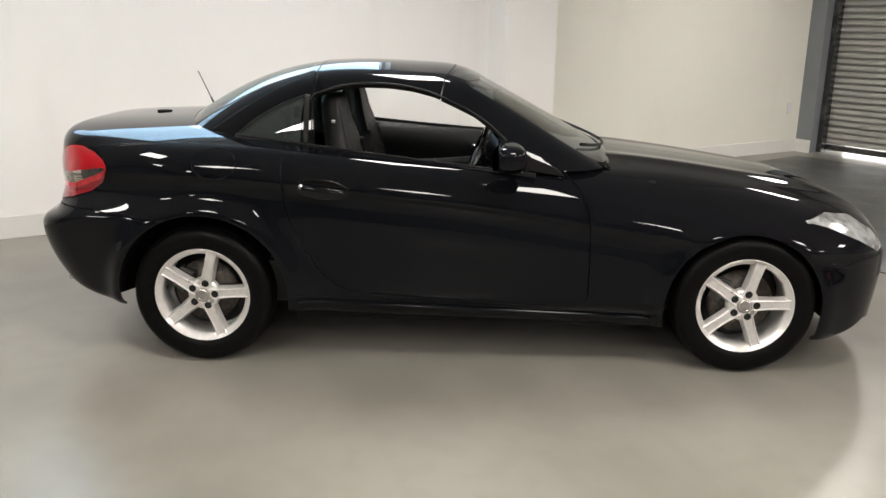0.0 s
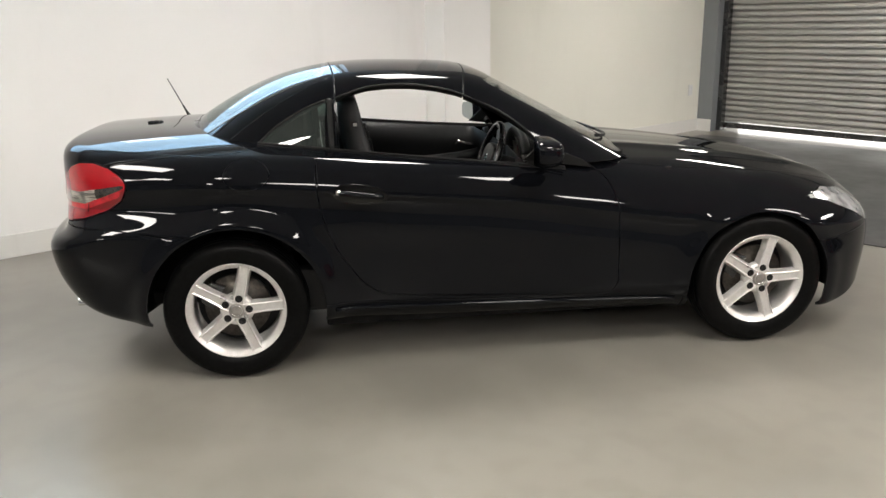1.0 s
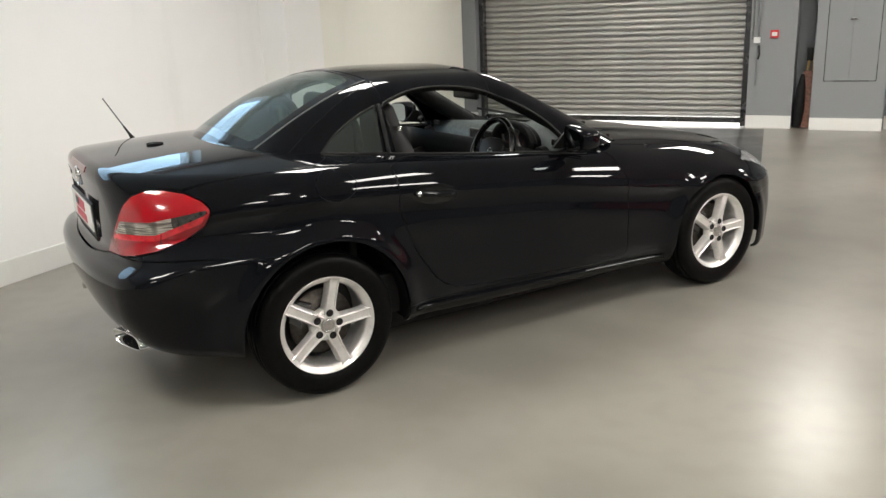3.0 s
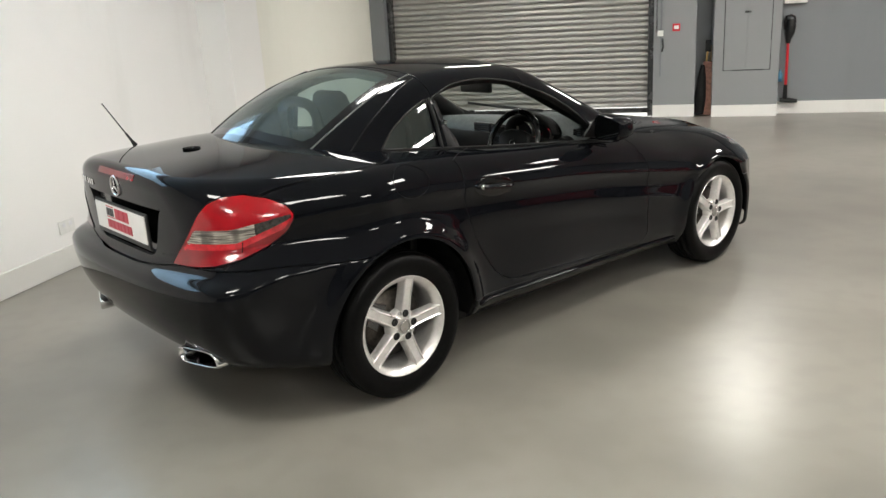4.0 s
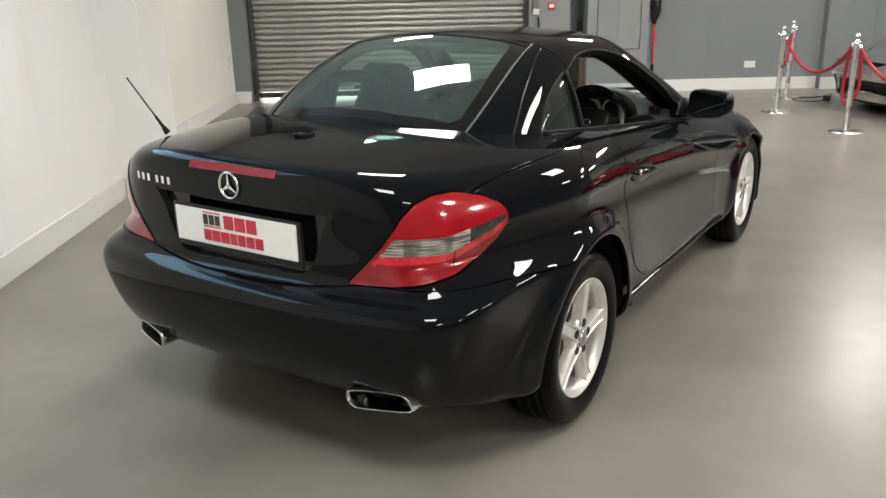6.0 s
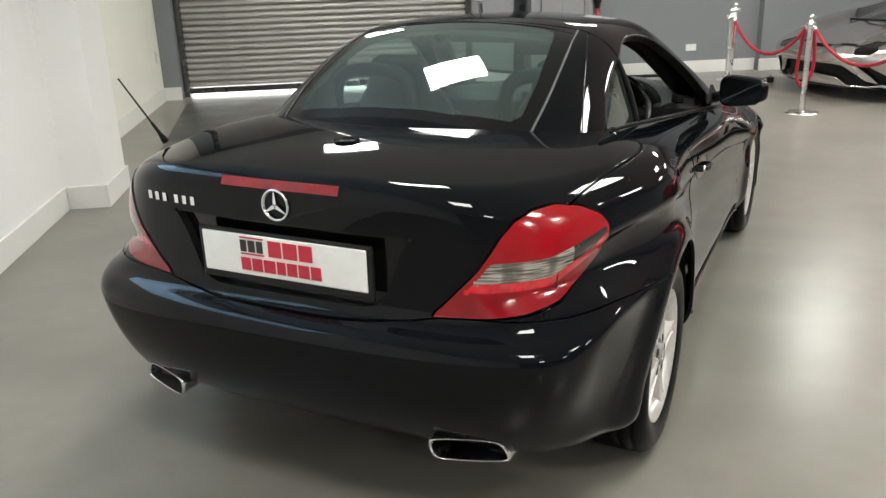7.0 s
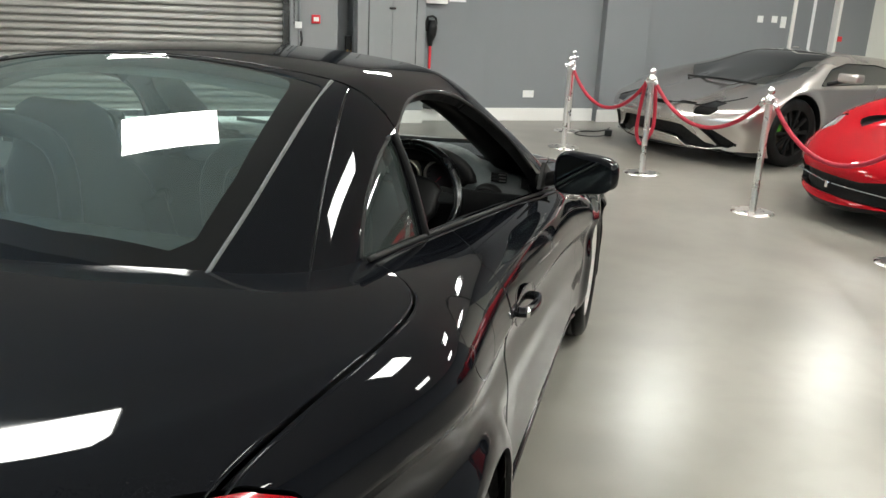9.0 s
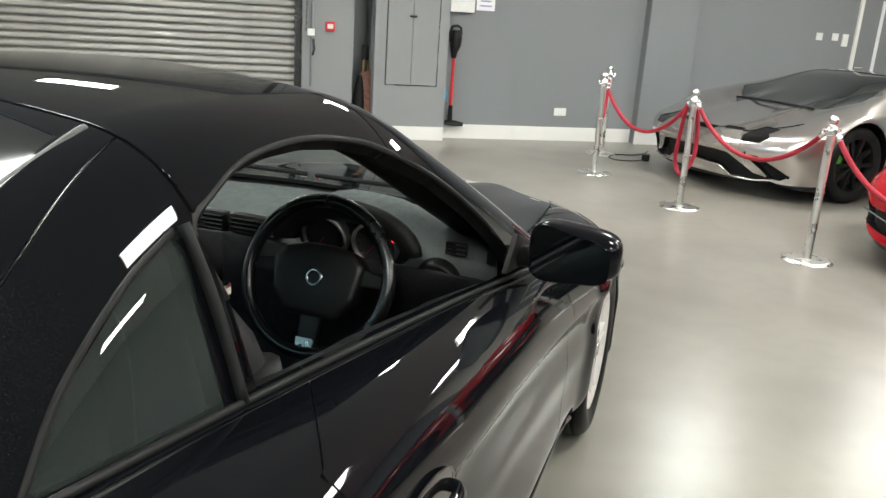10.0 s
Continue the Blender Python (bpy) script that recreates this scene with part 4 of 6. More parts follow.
def both_parts(name, bm, material, parent, label="", smooth=True):
    other = mirrored(bm)
    a = part(name, bm, material, parent, label, smooth)
    return a, part(name, other, material, parent, label, smooth)


# number plate with plain blocks in place of the dealer's lettering
plate = part("number_plate", box((-1.998, 0.003, 0.807), (0.006, 0.528, 0.118), 0.004), M_PLATE, boot, "white dealer plate with red and black printed blocks")


def blocks(y0, z0, widths, h, material, gap_w=0.006, name="printed_block"):
    y = y0
    for w in widths:
        part(name, box((-2.0022, y - w / 2, z0 + h / 2), (0.0024, w, h), 0.0006), material, plate)
        y -= w + gap_w


blocks(0.135, 0.817, (0.020, 0.022, 0.020), 0.034, M_INKBLK)
blocks(0.135, 0.856, (0.078,), 0.004, M_INKRED)
blocks(0.135, 0.809, (0.078,), 0.004, M_INKRED)
blocks(0.042, 0.811, (0.042, 0.045, 0.042), 0.046, M_INKRED)
blocks(0.137, 0.763, (0.032, 0.034, 0.038, 0.028, 0.032, 0.034, 0.032), 0.037, M_INKRED, 0.005)
part("plate_holder", box((-1.990, 0.003, 0.800), (0.010, 0.56, 0.152), 0.006), M_TRIM, boot, "black plastic plate holder")

# round chrome badge: ring and three bars
p = on_tail(0.009, 0.957)
badge = part("badge", lathe([(0.0355, -0.002), (0.0375, -0.007), (0.041, -0.008), (0.0435, -0.005), (0.0435, 0.0)], 48, Matrix.Translation(p) @ pose(0, 0, 0, 0, 0, -90)), M_CHROME, boot, "round chrome badge ring with three bars", True)
for k in range(3):
    a = radians(90 + 120 * k)
    arm = prism([(0.0, -0.0058), (0.037, -0.0012), (0.037, 0.0012), (0.0, 0.0058)], 0.005, None)
    bmesh.ops.transform(arm, matrix=Matrix.Translation(p + Vector((-0.007, 0, 0))) @ pose(0, 0, 0, 0, 0, -90) @ Matrix.Rotation(-a, 4, "Y"), verts=arm.verts)
    part("badge_arm", arm, M_CHROME, badge)
# model plate as plain raised bars
for k in range(6):
    y = 0.470 - k * 0.031 - (0.016 if k > 2 else 0)
    q = on_tail(y, 0.940)
    part("badge_bar", box(q + Vector((-0.002, 0, 0)), (0.004, 0.014, 0.026), 0.002), M_CHROME, boot, "small chrome lettering block")

# high brake lamp in the lid's lip
line = []
for k in range(25):
    y = 0.185 - 0.37 * k / 24
    line.append((y, on_tail(y, 1.020), on_tail(y, 0.998)))
bl = bmesh.new()
ra = [bl.verts.new(a + Vector((-0.004, 0, 0))) for _, a, b in line]
rb = [bl.verts.new(b + Vector((-0.004, 0, 0))) for _, a, b in line]
rc = [bl.verts.new(a + Vector((0.01, 0, 0.0))) for _, a, b in line]
rd = [bl.verts.new(b + Vector((0.01, 0, 0.0))) for _, a, b in line]
for i in range(24):
    bl.faces.new((ra[i], ra[i + 1], rb[i + 1], rb[i]))
    bl.faces.new((rc[i], rc[i + 1], ra[i + 1], ra[i]))
    bl.faces.new((rb[i], rb[i + 1], rd[i + 1], rd[i]))
bl.faces.new((ra[0], rb[0], rd[0], rc[0]))
bl.faces.new((ra[-1], rc[-1], rd[-1], rb[-1]))
bmesh.ops.recalc_face_normals(bl, faces=bl.faces)
part("brake_lamp", bl, M_REDDEEP, boot, "long red high brake lamp")

# boot aerial knob and whip aerial
q = on_top(-1.646, 0.0)
part("boot_button", lathe([(0.0, -0.030), (0.014, -0.029), (0.024, -0.024), (0.030, -0.014), (0.033, -0.004), (0.038, 0.0), (0.038, 0.006)], 32, Matrix.Translation(q) @ pose(0, 0, 0, -90) @ Matrix.Scale(-1, 4, (0, 1, 0))), M_GLOSSBLK, boot, "black domed knob on the lid", True)
q = on_top(-1.60, 0.752)
tip = Vector((-1.717, 0.800, 1.212))
base = Vector((-1.600, 0.752, 1.0))
d = (tip - base)
part("aerial", tube([base, base + d * 0.05, base + d * 0.14, base + d * 0.30, base + d * 0.32, base + d * 0.98, tip], [0.013, 0.011, 0.0065, 0.0052, 0.0032, 0.0026, 0.0042], 12), M_TRIM, car, "thin black whip aerial", True)

# exhausts
for s in (-1, 1):
    prof = [(-0.100, -0.022), (-0.106, 0.016), (-0.094, 0.034), (0.062, 0.034), (0.088, 0.020), (0.104, -0.014), (0.100, -0.030), (-0.070, -0.034)]
    for _ in range(2):
        prof = [tuple(a[i] + (b[i] - a[i]) * k for i in (0, 1)) for a, b in zip(prof, prof[1:] + prof[:1]) for k in (0.25, 0.75)]
    rows = [(0.14, 0.97), (0.02, 1.0), (0.004, 1.0), (0.0, 0.975), (-0.001, 0.94), (0.003, 0.915), (0.02, 0.90), (0.07, 0.88)]
    ex = bmesh.new()
    rings = []
    for dx, k in rows:
        rings.append([ex.verts.new((-1.975 + dx + 0.03 * (py / 0.1), s * (0.522 + py * k), 0.328 + pz * k)) for py, pz in prof])
    for a, b in zip(rings, rings[1:]):
        n = len(prof)
        for i in range(n):
            ex.faces.new((a[i], a[(i + 1) % n], b[(i + 1) % n], b[i]))
    bmesh.ops.recalc_face_normals(ex, faces=ex.faces)
    tipob = part("exhaust_tip", ex, M_CHROME, car, "flat chrome exhaust tip", True)
    # dark block set inside the tip
    bk = box((-1.905, s * 0.522, 0.325), (0.01, 0.16, 0.046), 0.002)
    part("exhaust_bore", bk, M_TRIM, tipob, "dark block closing the exhaust bore")
for y in (0.36, 0.24):
    part("diffuser_fin", box((-1.86, y, 0.305), (0.10, 0.03, 0.035), 0.006), M_TRIM, car)

# door handles in their bowls
for side, door in zip((1, -1), doors):
    c = on_flank(-0.660, 0.820)
    bowl = bmesh.new()
    bmesh.ops.create_uvsphere(bowl, u_segments=36, v_segments=18, radius=1)
    for v in bowl.verts:
        x, y, z = v.co
        v.co = c + Vector((0.122 * x, 0.0015 - 0.004 * max(0, -y), 0.046 * z - 0.10 * 0.122 * x))
    ringb = tube([c + Vector((0.122 * math.cos(a), -0.002, 0.046 * math.sin(a) - 0.0122 * math.cos(a))) for a in (2 * math.pi * k / 48 for k in range(49))], 0.0007, 6, False)
    grip = tube(spline([c + Vector((-0.095, 0.0, 0.014)), c + Vector((-0.085, -0.018, 0.013)), c + Vector((-0.03, -0.026, 0.006)), c + Vector((0.04, -0.026, -0.004)), c + Vector((0.090, -0.018, -0.012)), c + Vector((0.098, 0.0, -0.013))], 5), 0.0125, 12, flat=0.75)
    lock = lathe([(0.0, -0.006), (0.010, -0.005), (0.012, 0.0)], 20, Matrix.Translation(c + Vector((-0.088, -0.022, 0.013))))
    if side < 0:
        bowl, ringb, grip, lock = (mirrored(b) for b in (bowl, ringb, grip, lock))
    hb = part("handle_bowl", bowl, M_GLOSSBLK, door, "black scooped handle bowl", True)
    part("handle_rim", ringb, M_GLOSSBLK, door, smooth=True)
    hg = part("door_handle", grip, M_PAINT, door, "black pull handle with a chrome lock", True)
    part("lock", lock, M_CHROME, hg, "chrome key lock", True)

# belt trims and window seals
belt = [belt_point(-1.09 + 1.36 * k / 40) for k in range(41)]
sure = [p for p in belt if p.y < -0.5]
fit_y, fit_z = (np.polyfit([p.x for p in sure], [p[i] for p in sure], 2) for i in (1, 2))
belt = [Vector((p.x, np.polyval(fit_y, p.x), np.polyval(fit_z, p.x))) for p in belt]
for off, rad, mt, nm in ((Vector((0, -0.010, 0.004)), 0.0055, M_SEAL, "waist_seal"), (Vector((0, -0.026, -0.004)), 0.0035, M_SEAL, "waist_trim")):
    both_parts(nm, tube([p + off for p in belt], rad, 8), mt, car, "dark strip along the window line")


def rail(x, z):
    return root(cabin_f, (x, -0.1, z), (x, -1.1, z))


arc = spline([rail(x, z) for x, z in WINDOW[1:12]], 4)
both_parts("window_seal", tube([p + Vector((0, 0.004, -0.003)) for p in arc], 0.006, 8), M_SEAL, car, "black rubber seal round the door window")
bar = [rail(-0.765, 1.190), rail(-0.766, 1.10), rail(-0.764, 0.985)]
both_parts("quarter_bar", tube(spline(bar, 6), 0.018, 8, flat=0.5), M_SEAL, car, "black bar between the windows")
qarc = spline([rail(x, z) for x, z in [(-0.785, 1.186), (-0.88, 1.152), (-1.0, 1.088), (-1.085, 1.02)]], 5)
both_parts("quarter_seal", tube([p + Vector((0, 0.002, 0)) for p in qarc], 0.005, 8), M_SEAL, car, "black rubber seal of the quarter window")
backline = [on_cabin(x, -y) + Vector((0, 0, 0.0005)) for x, y in [(-1.338, 0.455), (-1.2, 0.461), (-1.05, 0.454), (-0.95, 0.445), (-0.785, 0.425), (-0.755, 0.421)]]
both_parts("glass_strip", tube(spline(backline, 5), 0.0042, 8, flat=0.6), M_STRIP, car, "thin grey strip beside the rear window")
# thin bead added along the pillar joint to catch a highlight
joint = [on_cabin(x, -float(PILLAR_JOINT(np.array([x]))[0])) + Vector((0, 0, -0.0005)) for x in np.linspace(-1.225, -0.76, 16)]
both_parts("roof_joint", tube(joint, 0.0014, 8), M_GLOSSBLK, car, "thin glossy bead added to catch a highlight along the pillar joint")

# door mirrors
for side, door in zip((1, -1), doors):
    house = bmesh.new()
    bmesh.ops.create_uvsphere(house, u_segments=32, v_segments=20, radius=1)
    for v in house.verts:
        x, y, z = v.co
        sx = math.copysign(abs(x) ** 0.8, x)
        sy = math.copysign(abs(y) ** 0.5, y)
        sz = math.copysign(abs(z) ** 0.5, z)
        v.co = Vector((0.135 + (0.085 * sx if x > 0 else 0.045 * sx), -0.896 + 0.100 * sy, 0.974 + (0.061 + 0.009 * sy - (0.010 if sy < -0.6 and sz < 0 else 0.0)) * sz))
        v.co.x = max(v.co.x, 0.099 + 0.24 * (v.co.y + 0.896))
    glassm = bmesh.new()
    bmesh.ops.create_circle(glassm, cap_ends=True, segments=40, radius=1)
    for v in glassm.verts:
        y, z = v.co.x, v.co.y
        gy = 0.086 * math.copysign(abs(y) ** 0.5, y)
        v.co = Vector((0.0955 + 0.24 * gy, -0.892 + gy, 0.974 + (0.051 + 0.09 * gy) * math.copysign(abs(z) ** 0.5, z)))
    arm = tube(spline([(0.205, -0.735, 0.925), (0.18, -0.79, 0.945), (0.16, -0.83, 0.955)], 4), 0.026, 10, flat=0.7)
    sail = prism([(0.02, 0.0), (0.34, -0.045), (0.30, -0.008), (0.10, 0.070)], 0.014, Matrix.Translation((0.06, -0.764, 0.925)), 0.003)
    if side < 0:
        house, glassm, arm, sail = (mirrored(b) for b in (house, glassm, arm, sail))
    mh = part("mirror_housing", house, M_PAINT, door, "glossy black door mirror", True)
    part("mirror_glass", glassm, M_MIRROR, mh, "dark mirror glass")
    part("mirror_arm", arm, M_SEAL, mh, smooth=True)
    part("mirror_sail", sail, M_RUBBER, door, "black corner panel behind the mirror")

# rolled-edge beads beside the boot lid and behind the doors, added for highlights
for off in (-0.0055, 0.0055):
    seam = [on_top(x, -float(lid_side(np.array([x]))[0]) + off) + Vector((0, 0, -0.0012)) for x in np.linspace(-1.90, -1.16, 30)]
    both_parts("lid_edge", tube(seam, 0.0018, 8), M_PAINT, car, "thin rolled-edge bead beside the boot lid, added for its highlight")
for off in (-0.0045, 0.0045):
    seam = [on_flank(x + off, z) + Vector((0, 0.0008, 0)) for x, z in spline([Vector((a, b)) for a, b in DOOR[1:6]], 5)]
    both_parts("door_edge", tube(seam, 0.0018, 8), M_PAINT, car, "thin rolled-edge bead of the door, added for its highlight")

# bead added along the roof seam to catch a bright line
ridge = [on_cabin(SEAM - 0.025 * max(0.0, 1 - abs(y) / 0.5) + 0.0045, y) + Vector((0, 0, -0.0008)) for y in np.linspace(-0.54, 0.54, 45)]
part("roof_edge", tube(ridge, 0.0018, 8), M_PAINT, car, "thin bead along the rear roof edge, added for its highlight", True)

# raised edge along each sill, a tube added to catch the crease's highlight
edge_line = [on_flank(-0.78 + 1.58 * k / 30, 0.295 - 0.055 * k / 30) + Vector((0, -0.004, 0)) for k in range(31)]
both_parts("sill_edge", tube(edge_line, 0.011, 10), M_PAINT, car, "raised glossy edge of the sill, added to catch a highlight")

# wipers and cowl
def parked(y):
    """A point on the foot of the windscreen."""
    x = 0.655 - 0.31 * (y / 0.7) ** 2
    return root(cabin_f, (x, y, 0.895), (x, y, 1.3))


for y0, y1 in ((-0.52, 0.0), (0.03, 0.52)):
    line = [parked(y0 + (y1 - y0) * k / 8) + Vector((0.008, 0, 0.010)) for k in range(9)]
    part("wiper", tube(line, 0.0075, 8), M_SEAL, car, "black windscreen wiper", True)
cowl = bmesh.new()
rows = []
for k in range(25):
    y = -0.66 + 1.32 * k / 24
    x0 = 0.70 - 0.30 * (y / 0.7) ** 2
    rows.append([cowl.verts.new((x0 - 0.11, y, 0.912 - 0.045 * (y / 0.7) ** 2)), cowl.verts.new((x0 + 0.055, y, 0.915 - 0.045 * (y / 0.7) ** 2))])
for a, b in zip(rows, rows[1:]):
    cowl.faces.new((a[0], a[1], b[1], b[0]))
part("cowl", cowl, M_TRIM, car, "black plastic scuttle panel")


# inside the roadster
tub = box((-0.05, 0, 0.275), (1.95, 1.36, 0.03), 0.005)
box((-0.99, 0, 0.60), (0.04, 1.36, 0.68), 0.01, None, tub)
box((0.80, 0, 0.55), (0.04, 1.36, 0.60), 0.01, None, tub)
for s in (-1, 1):
    box((-0.05, s * 0.715, 0.36), (1.9, 0.10, 0.20), 0.02, None, tub)
part("cabin_tub", tub, M_LEATHER, car, "black carpeted cabin floor")
part("parcel_shelf", box((-1.17, 0, 0.965), (0.42, 1.15, 0.03), 0.01), M_LEATHER, car, "black shelf behind the seats")


def build_seat(y):
    """A bucket seat; the shell faces forwards."""
    cush = box((-0.33, y, 0.47), (0.52, 0.46, 0.15), 0.05, None, None, 3)
    seat = part("seat", cush, M_LEATHER, car, "black leather bucket seat with a built-in headrest", True)
    back = bmesh.new()
    rows = [(-0.535, 0.46, 0.20, 0.070), (-0.565, 0.60, 0.235, 0.075), (-0.60, 0.75, 0.240, 0.072), (-0.635, 0.90, 0.232, 0.066), (-0.66, 1.0, 0.205, 0.060), (-0.675, 1.06, 0.155, 0.054), (-0.685, 1.12, 0.135, 0.050), (-0.692, 1.165, 0.118, 0.042), (-0.695, 1.185, 0.08, 0.026)]
    rings = []
    for x, z, w, d in rows:
        rings.append([back.verts.new((x + d * math.copysign(abs(math.cos(a)) ** 0.6, math.cos(a)) + 0.035 * abs(math.sin(a)) ** 3, y + w * math.copysign(abs(math.sin(a)) ** 0.7, math.sin(a)), z)) for a in (2 * math.pi * k / 28 for k in range(28))])
    for a, b in zip(rings, rings[1:]):
        for i in range(28):
            back.faces.new((a[i], a[(i + 1) % 28], b[(i + 1) % 28], b[i]))
    back.faces.new(rings[-1])
    back.faces.new(rings[0][::-1])
    bmesh.ops.recalc_face_normals(back, faces=back.faces)
    part("backrest", back, M_LEATHER, seat, smooth=True)
    for s in (-1, 1):
        part("side_bolster", tube(spline([(-0.10, y + s * 0.21, 0.54), (-0.35, y + s * 0.225, 0.56), (-0.52, y + s * 0.225, 0.60), (-0.58, y + s * 0.225, 0.78), (-0.61, y + s * 0.20, 0.95)], 5), 0.045, 12), M_LEATHER, seat, smooth=True)
    part("belt_guide", box((-0.655, y + (0.17 if y > 0 else -0.17), 1.075), (0.02, 0.05, 0.02), 0.005), M_CHROME, seat, "small chrome belt guide")
    return seat


for y in (-0.36, 0.36):
    build_seat(y)
    hoop = tube(spline([(-0.86, y - 0.17, 0.93), (-0.87, y - 0.17, 1.07), (-0.875, y - 0.12, 1.135), (-0.875, y, 1.15), (-0.875, y + 0.12, 1.135), (-0.87, y + 0.17, 1.07), (-0.86, y + 0.17, 0.93)], 6), 0.026, 12)
    part("roll_hoop", hoop, M_LEATHER, car, "black padded roll hoop", True)

# dashboard
dash = bmesh.new()
prof = [(0.66, 0.905), (0.52, 0.935), (0.38, 0.945), (0.285, 0.935), (0.225, 0.90), (0.205, 0.84), (0.215, 0.76), (0.27, 0.66), (0.36, 0.56)]
ys = [-0.70 + 1.40 * k / 30 for k in range(31)]
rings = []
for y in ys:
    hump = 0.055 * math.exp(-((y + 0.353) / 0.17) ** 4)
    rings.append([dash.verts.new((x - 0.02 * (1 - (y / 0.7) ** 2) + 0.05 * abs(y / 0.7) ** 4 - 0.34 * (y / 0.7) ** 2 * max(0.0, (x - 0.2) / 0.46), y, z - 0.035 * (y / 0.7) ** 4 * (x > 0.2) + (hump if 0.2 < x < 0.40 and z > 0.88 else hump * 0.3 if z > 0.88 else 0))) for x, z in prof])
for a, b in zip(rings, rings[1:]):
    for i in range(len(prof) - 1):
        dash.faces.new((a[i], a[i + 1], b[i + 1], b[i]))
bmesh.ops.recalc_face_normals(dash, faces=dash.faces)
board = part("dashboard", dash, M_DASH, car, "dark grey moulded dashboard", True)


def ring_at(c, r, t, mt, nm, lab, turn):
    part(nm, lathe([(r - t, 0.0), (r - t, -0.012), (r, -0.016), (r + t, -0.010), (r + t, 0.02)], 40, Matrix.Translation(c) @ turn), mt, board, lab, True)


FACE = pose(0, 0, 0, 12, 0, -90)
part("binnacle", lathe([(0.0, 0.004), (0.118, 0.004), (0.122, 0.03)], 40, Matrix.Translation((0.180, -0.352, 0.912)) @ FACE @ Matrix.Diagonal((1.28, 1, 0.72, 1))), M_SEAL, board, "black instrument housing", True)
for y in (-0.418, -0.286):
    c = Vector((0.168, y, 0.917))
    ring_at(c, 0.056, 0.004, M_BRUSH, "dial_ring", "silver dial ring", FACE)
    part("dial", lathe([(0.0, -0.002), (0.054, -0.002)], 36, Matrix.Translation(c) @ FACE), M_INKBLK, board, "dark round dial", True)
    for k in range(11):
        a = radians(-30 + 24 * k)
        tick = box((0.043 * math.cos(a), -0.004, 0.043 * math.sin(a)), (0.007, 0.001, 0.0014), 0, Matrix.Translation(c) @ FACE)
        part("dial_tick", tick, M_DARKCH, board)
    part("needle", box((0.018, -0.006, 0.0), (0.036, 0.001, 0.0016), 0, Matrix.Translation(c) @ FACE @ Matrix.Rotation(radians(130), 4, "Y")), M_INKRED, board, "red needle")
hood_arc = [(0.150, -0.352 + 0.165 * math.cos(a), 0.908 + 0.084 * math.sin(a)) for a in (math.pi * k / 16 for k in range(17))]
part("binnacle_hood", tube(hood_arc, 0.022, 10, flat=1.6), M_SEAL, board, "dark cowl over the dials", True)
part("warning_light", box((0.150, -0.470, 0.938), (0.004, 0.008, 0.008), 0.001), glow("red_telltale", (1.0, 0.03, 0.05), 2.0), board, "small red warning light")


def vent(c, r):
    ring_at(c, r, 0.006, M_TRIM, "vent_ring", "dark vent surround", FACE)
    for k in range(-3, 4):
        z = k * r * 0.26
        w = 2 * math.sqrt(max(0.0, r * r - z * z)) * 0.95
        part("vent_slat", box((0, -0.004, z), (w, 0.012, 0.004), 0.001, Matrix.Translation(c) @ FACE), M_TRIM, board)


vent(Vector((0.162, -0.578, 0.852)), 0.047)
vent(Vector((0.162, 0.578, 0.852)), 0.047)
for s in (-1, 1):
    part("demister", box((0.232, s * 0.60, 0.918), (0.012, 0.055, 0.034), 0.005), M_TRIM, board, "small slatted demister vent")
    for k in range(3):
        part("vent_slat", box((0.224, s * 0.60, 0.907 + 0.011 * k), (0.008, 0.048, 0.003), 0.001), M_DARKCH, board)
for y in (-0.075, 0.075):
    part("centre_vent", box((0.195, y, 0.905), (0.03, 0.140, 0.056), 0.010), M_TRIM, board, "black slatted centre vent")
    for k in range(4):
        part("vent_slat", box((0.178, y, 0.888 + 0.0115 * k), (0.01, 0.126, 0.003), 0.001), M_DARKCH, board)
stack = part("centre_stack", box((0.215, 0, 0.735), (0.06, 0.27, 0.24), 0.02), M_GLOSSBLK, car, "gloss black radio and heater panel")
for k in range(5):
    part("radio_button_row", box((0.182, 0, 0.80 - 0.035 * k), (0.008, 0.22, 0.014), 0.003), M_DARKCH if k % 2 else M_TRIM, stack)
for y in (-0.10, 0.10):
    part("knob", lathe([(0.0, -0.02), (0.014, -0.02), (0.016, 0.0)], 20, Matrix.Translation((0.185, y, 0.67)) @ pose(0, 0, 0, 0, 0, -90)), M_CHROME, stack, "chrome round knob", True)
console = part("centre_console", box((-0.22, 0, 0.50), (0.80, 0.20, 0.22), 0.03), M_LEATHER, car, "black centre console")
part("gear_lever", tube([(-0.06, 0, 0.60), (-0.07, 0, 0.68), (-0.075, 0, 0.72)], [0.012, 0.012, 0.014], 10), M_CHROME, console, "chrome gear lever", True)
part("gear_knob", lathe([(0.0, -0.032), (0.018, -0.028), (0.026, -0.010), (0.024, 0.012), (0.014, 0.03)], 20, Matrix.Translation((-0.078, 0, 0.745)) @ pose(0, 0, 0, 90)), M_LEATHER, console, "black leather gear knob", True)

# steering wheel on its column
SW = Matrix.Translation((0.0, -0.350, 0.870)) @ pose(0, 0, 0, 0, 21, 0) @ pose(0, 0, 0, 0, 0, -90)
sw = part("steering_wheel", lathe([(0.172 + 0.0155 * math.cos(a), 0.0165 * math.sin(a)) for a in (2 * math.pi * k / 14 for k in range(14))], 64, SW, True), M_POLISHED, car, "black leather steering wheel with silver spokes", True)
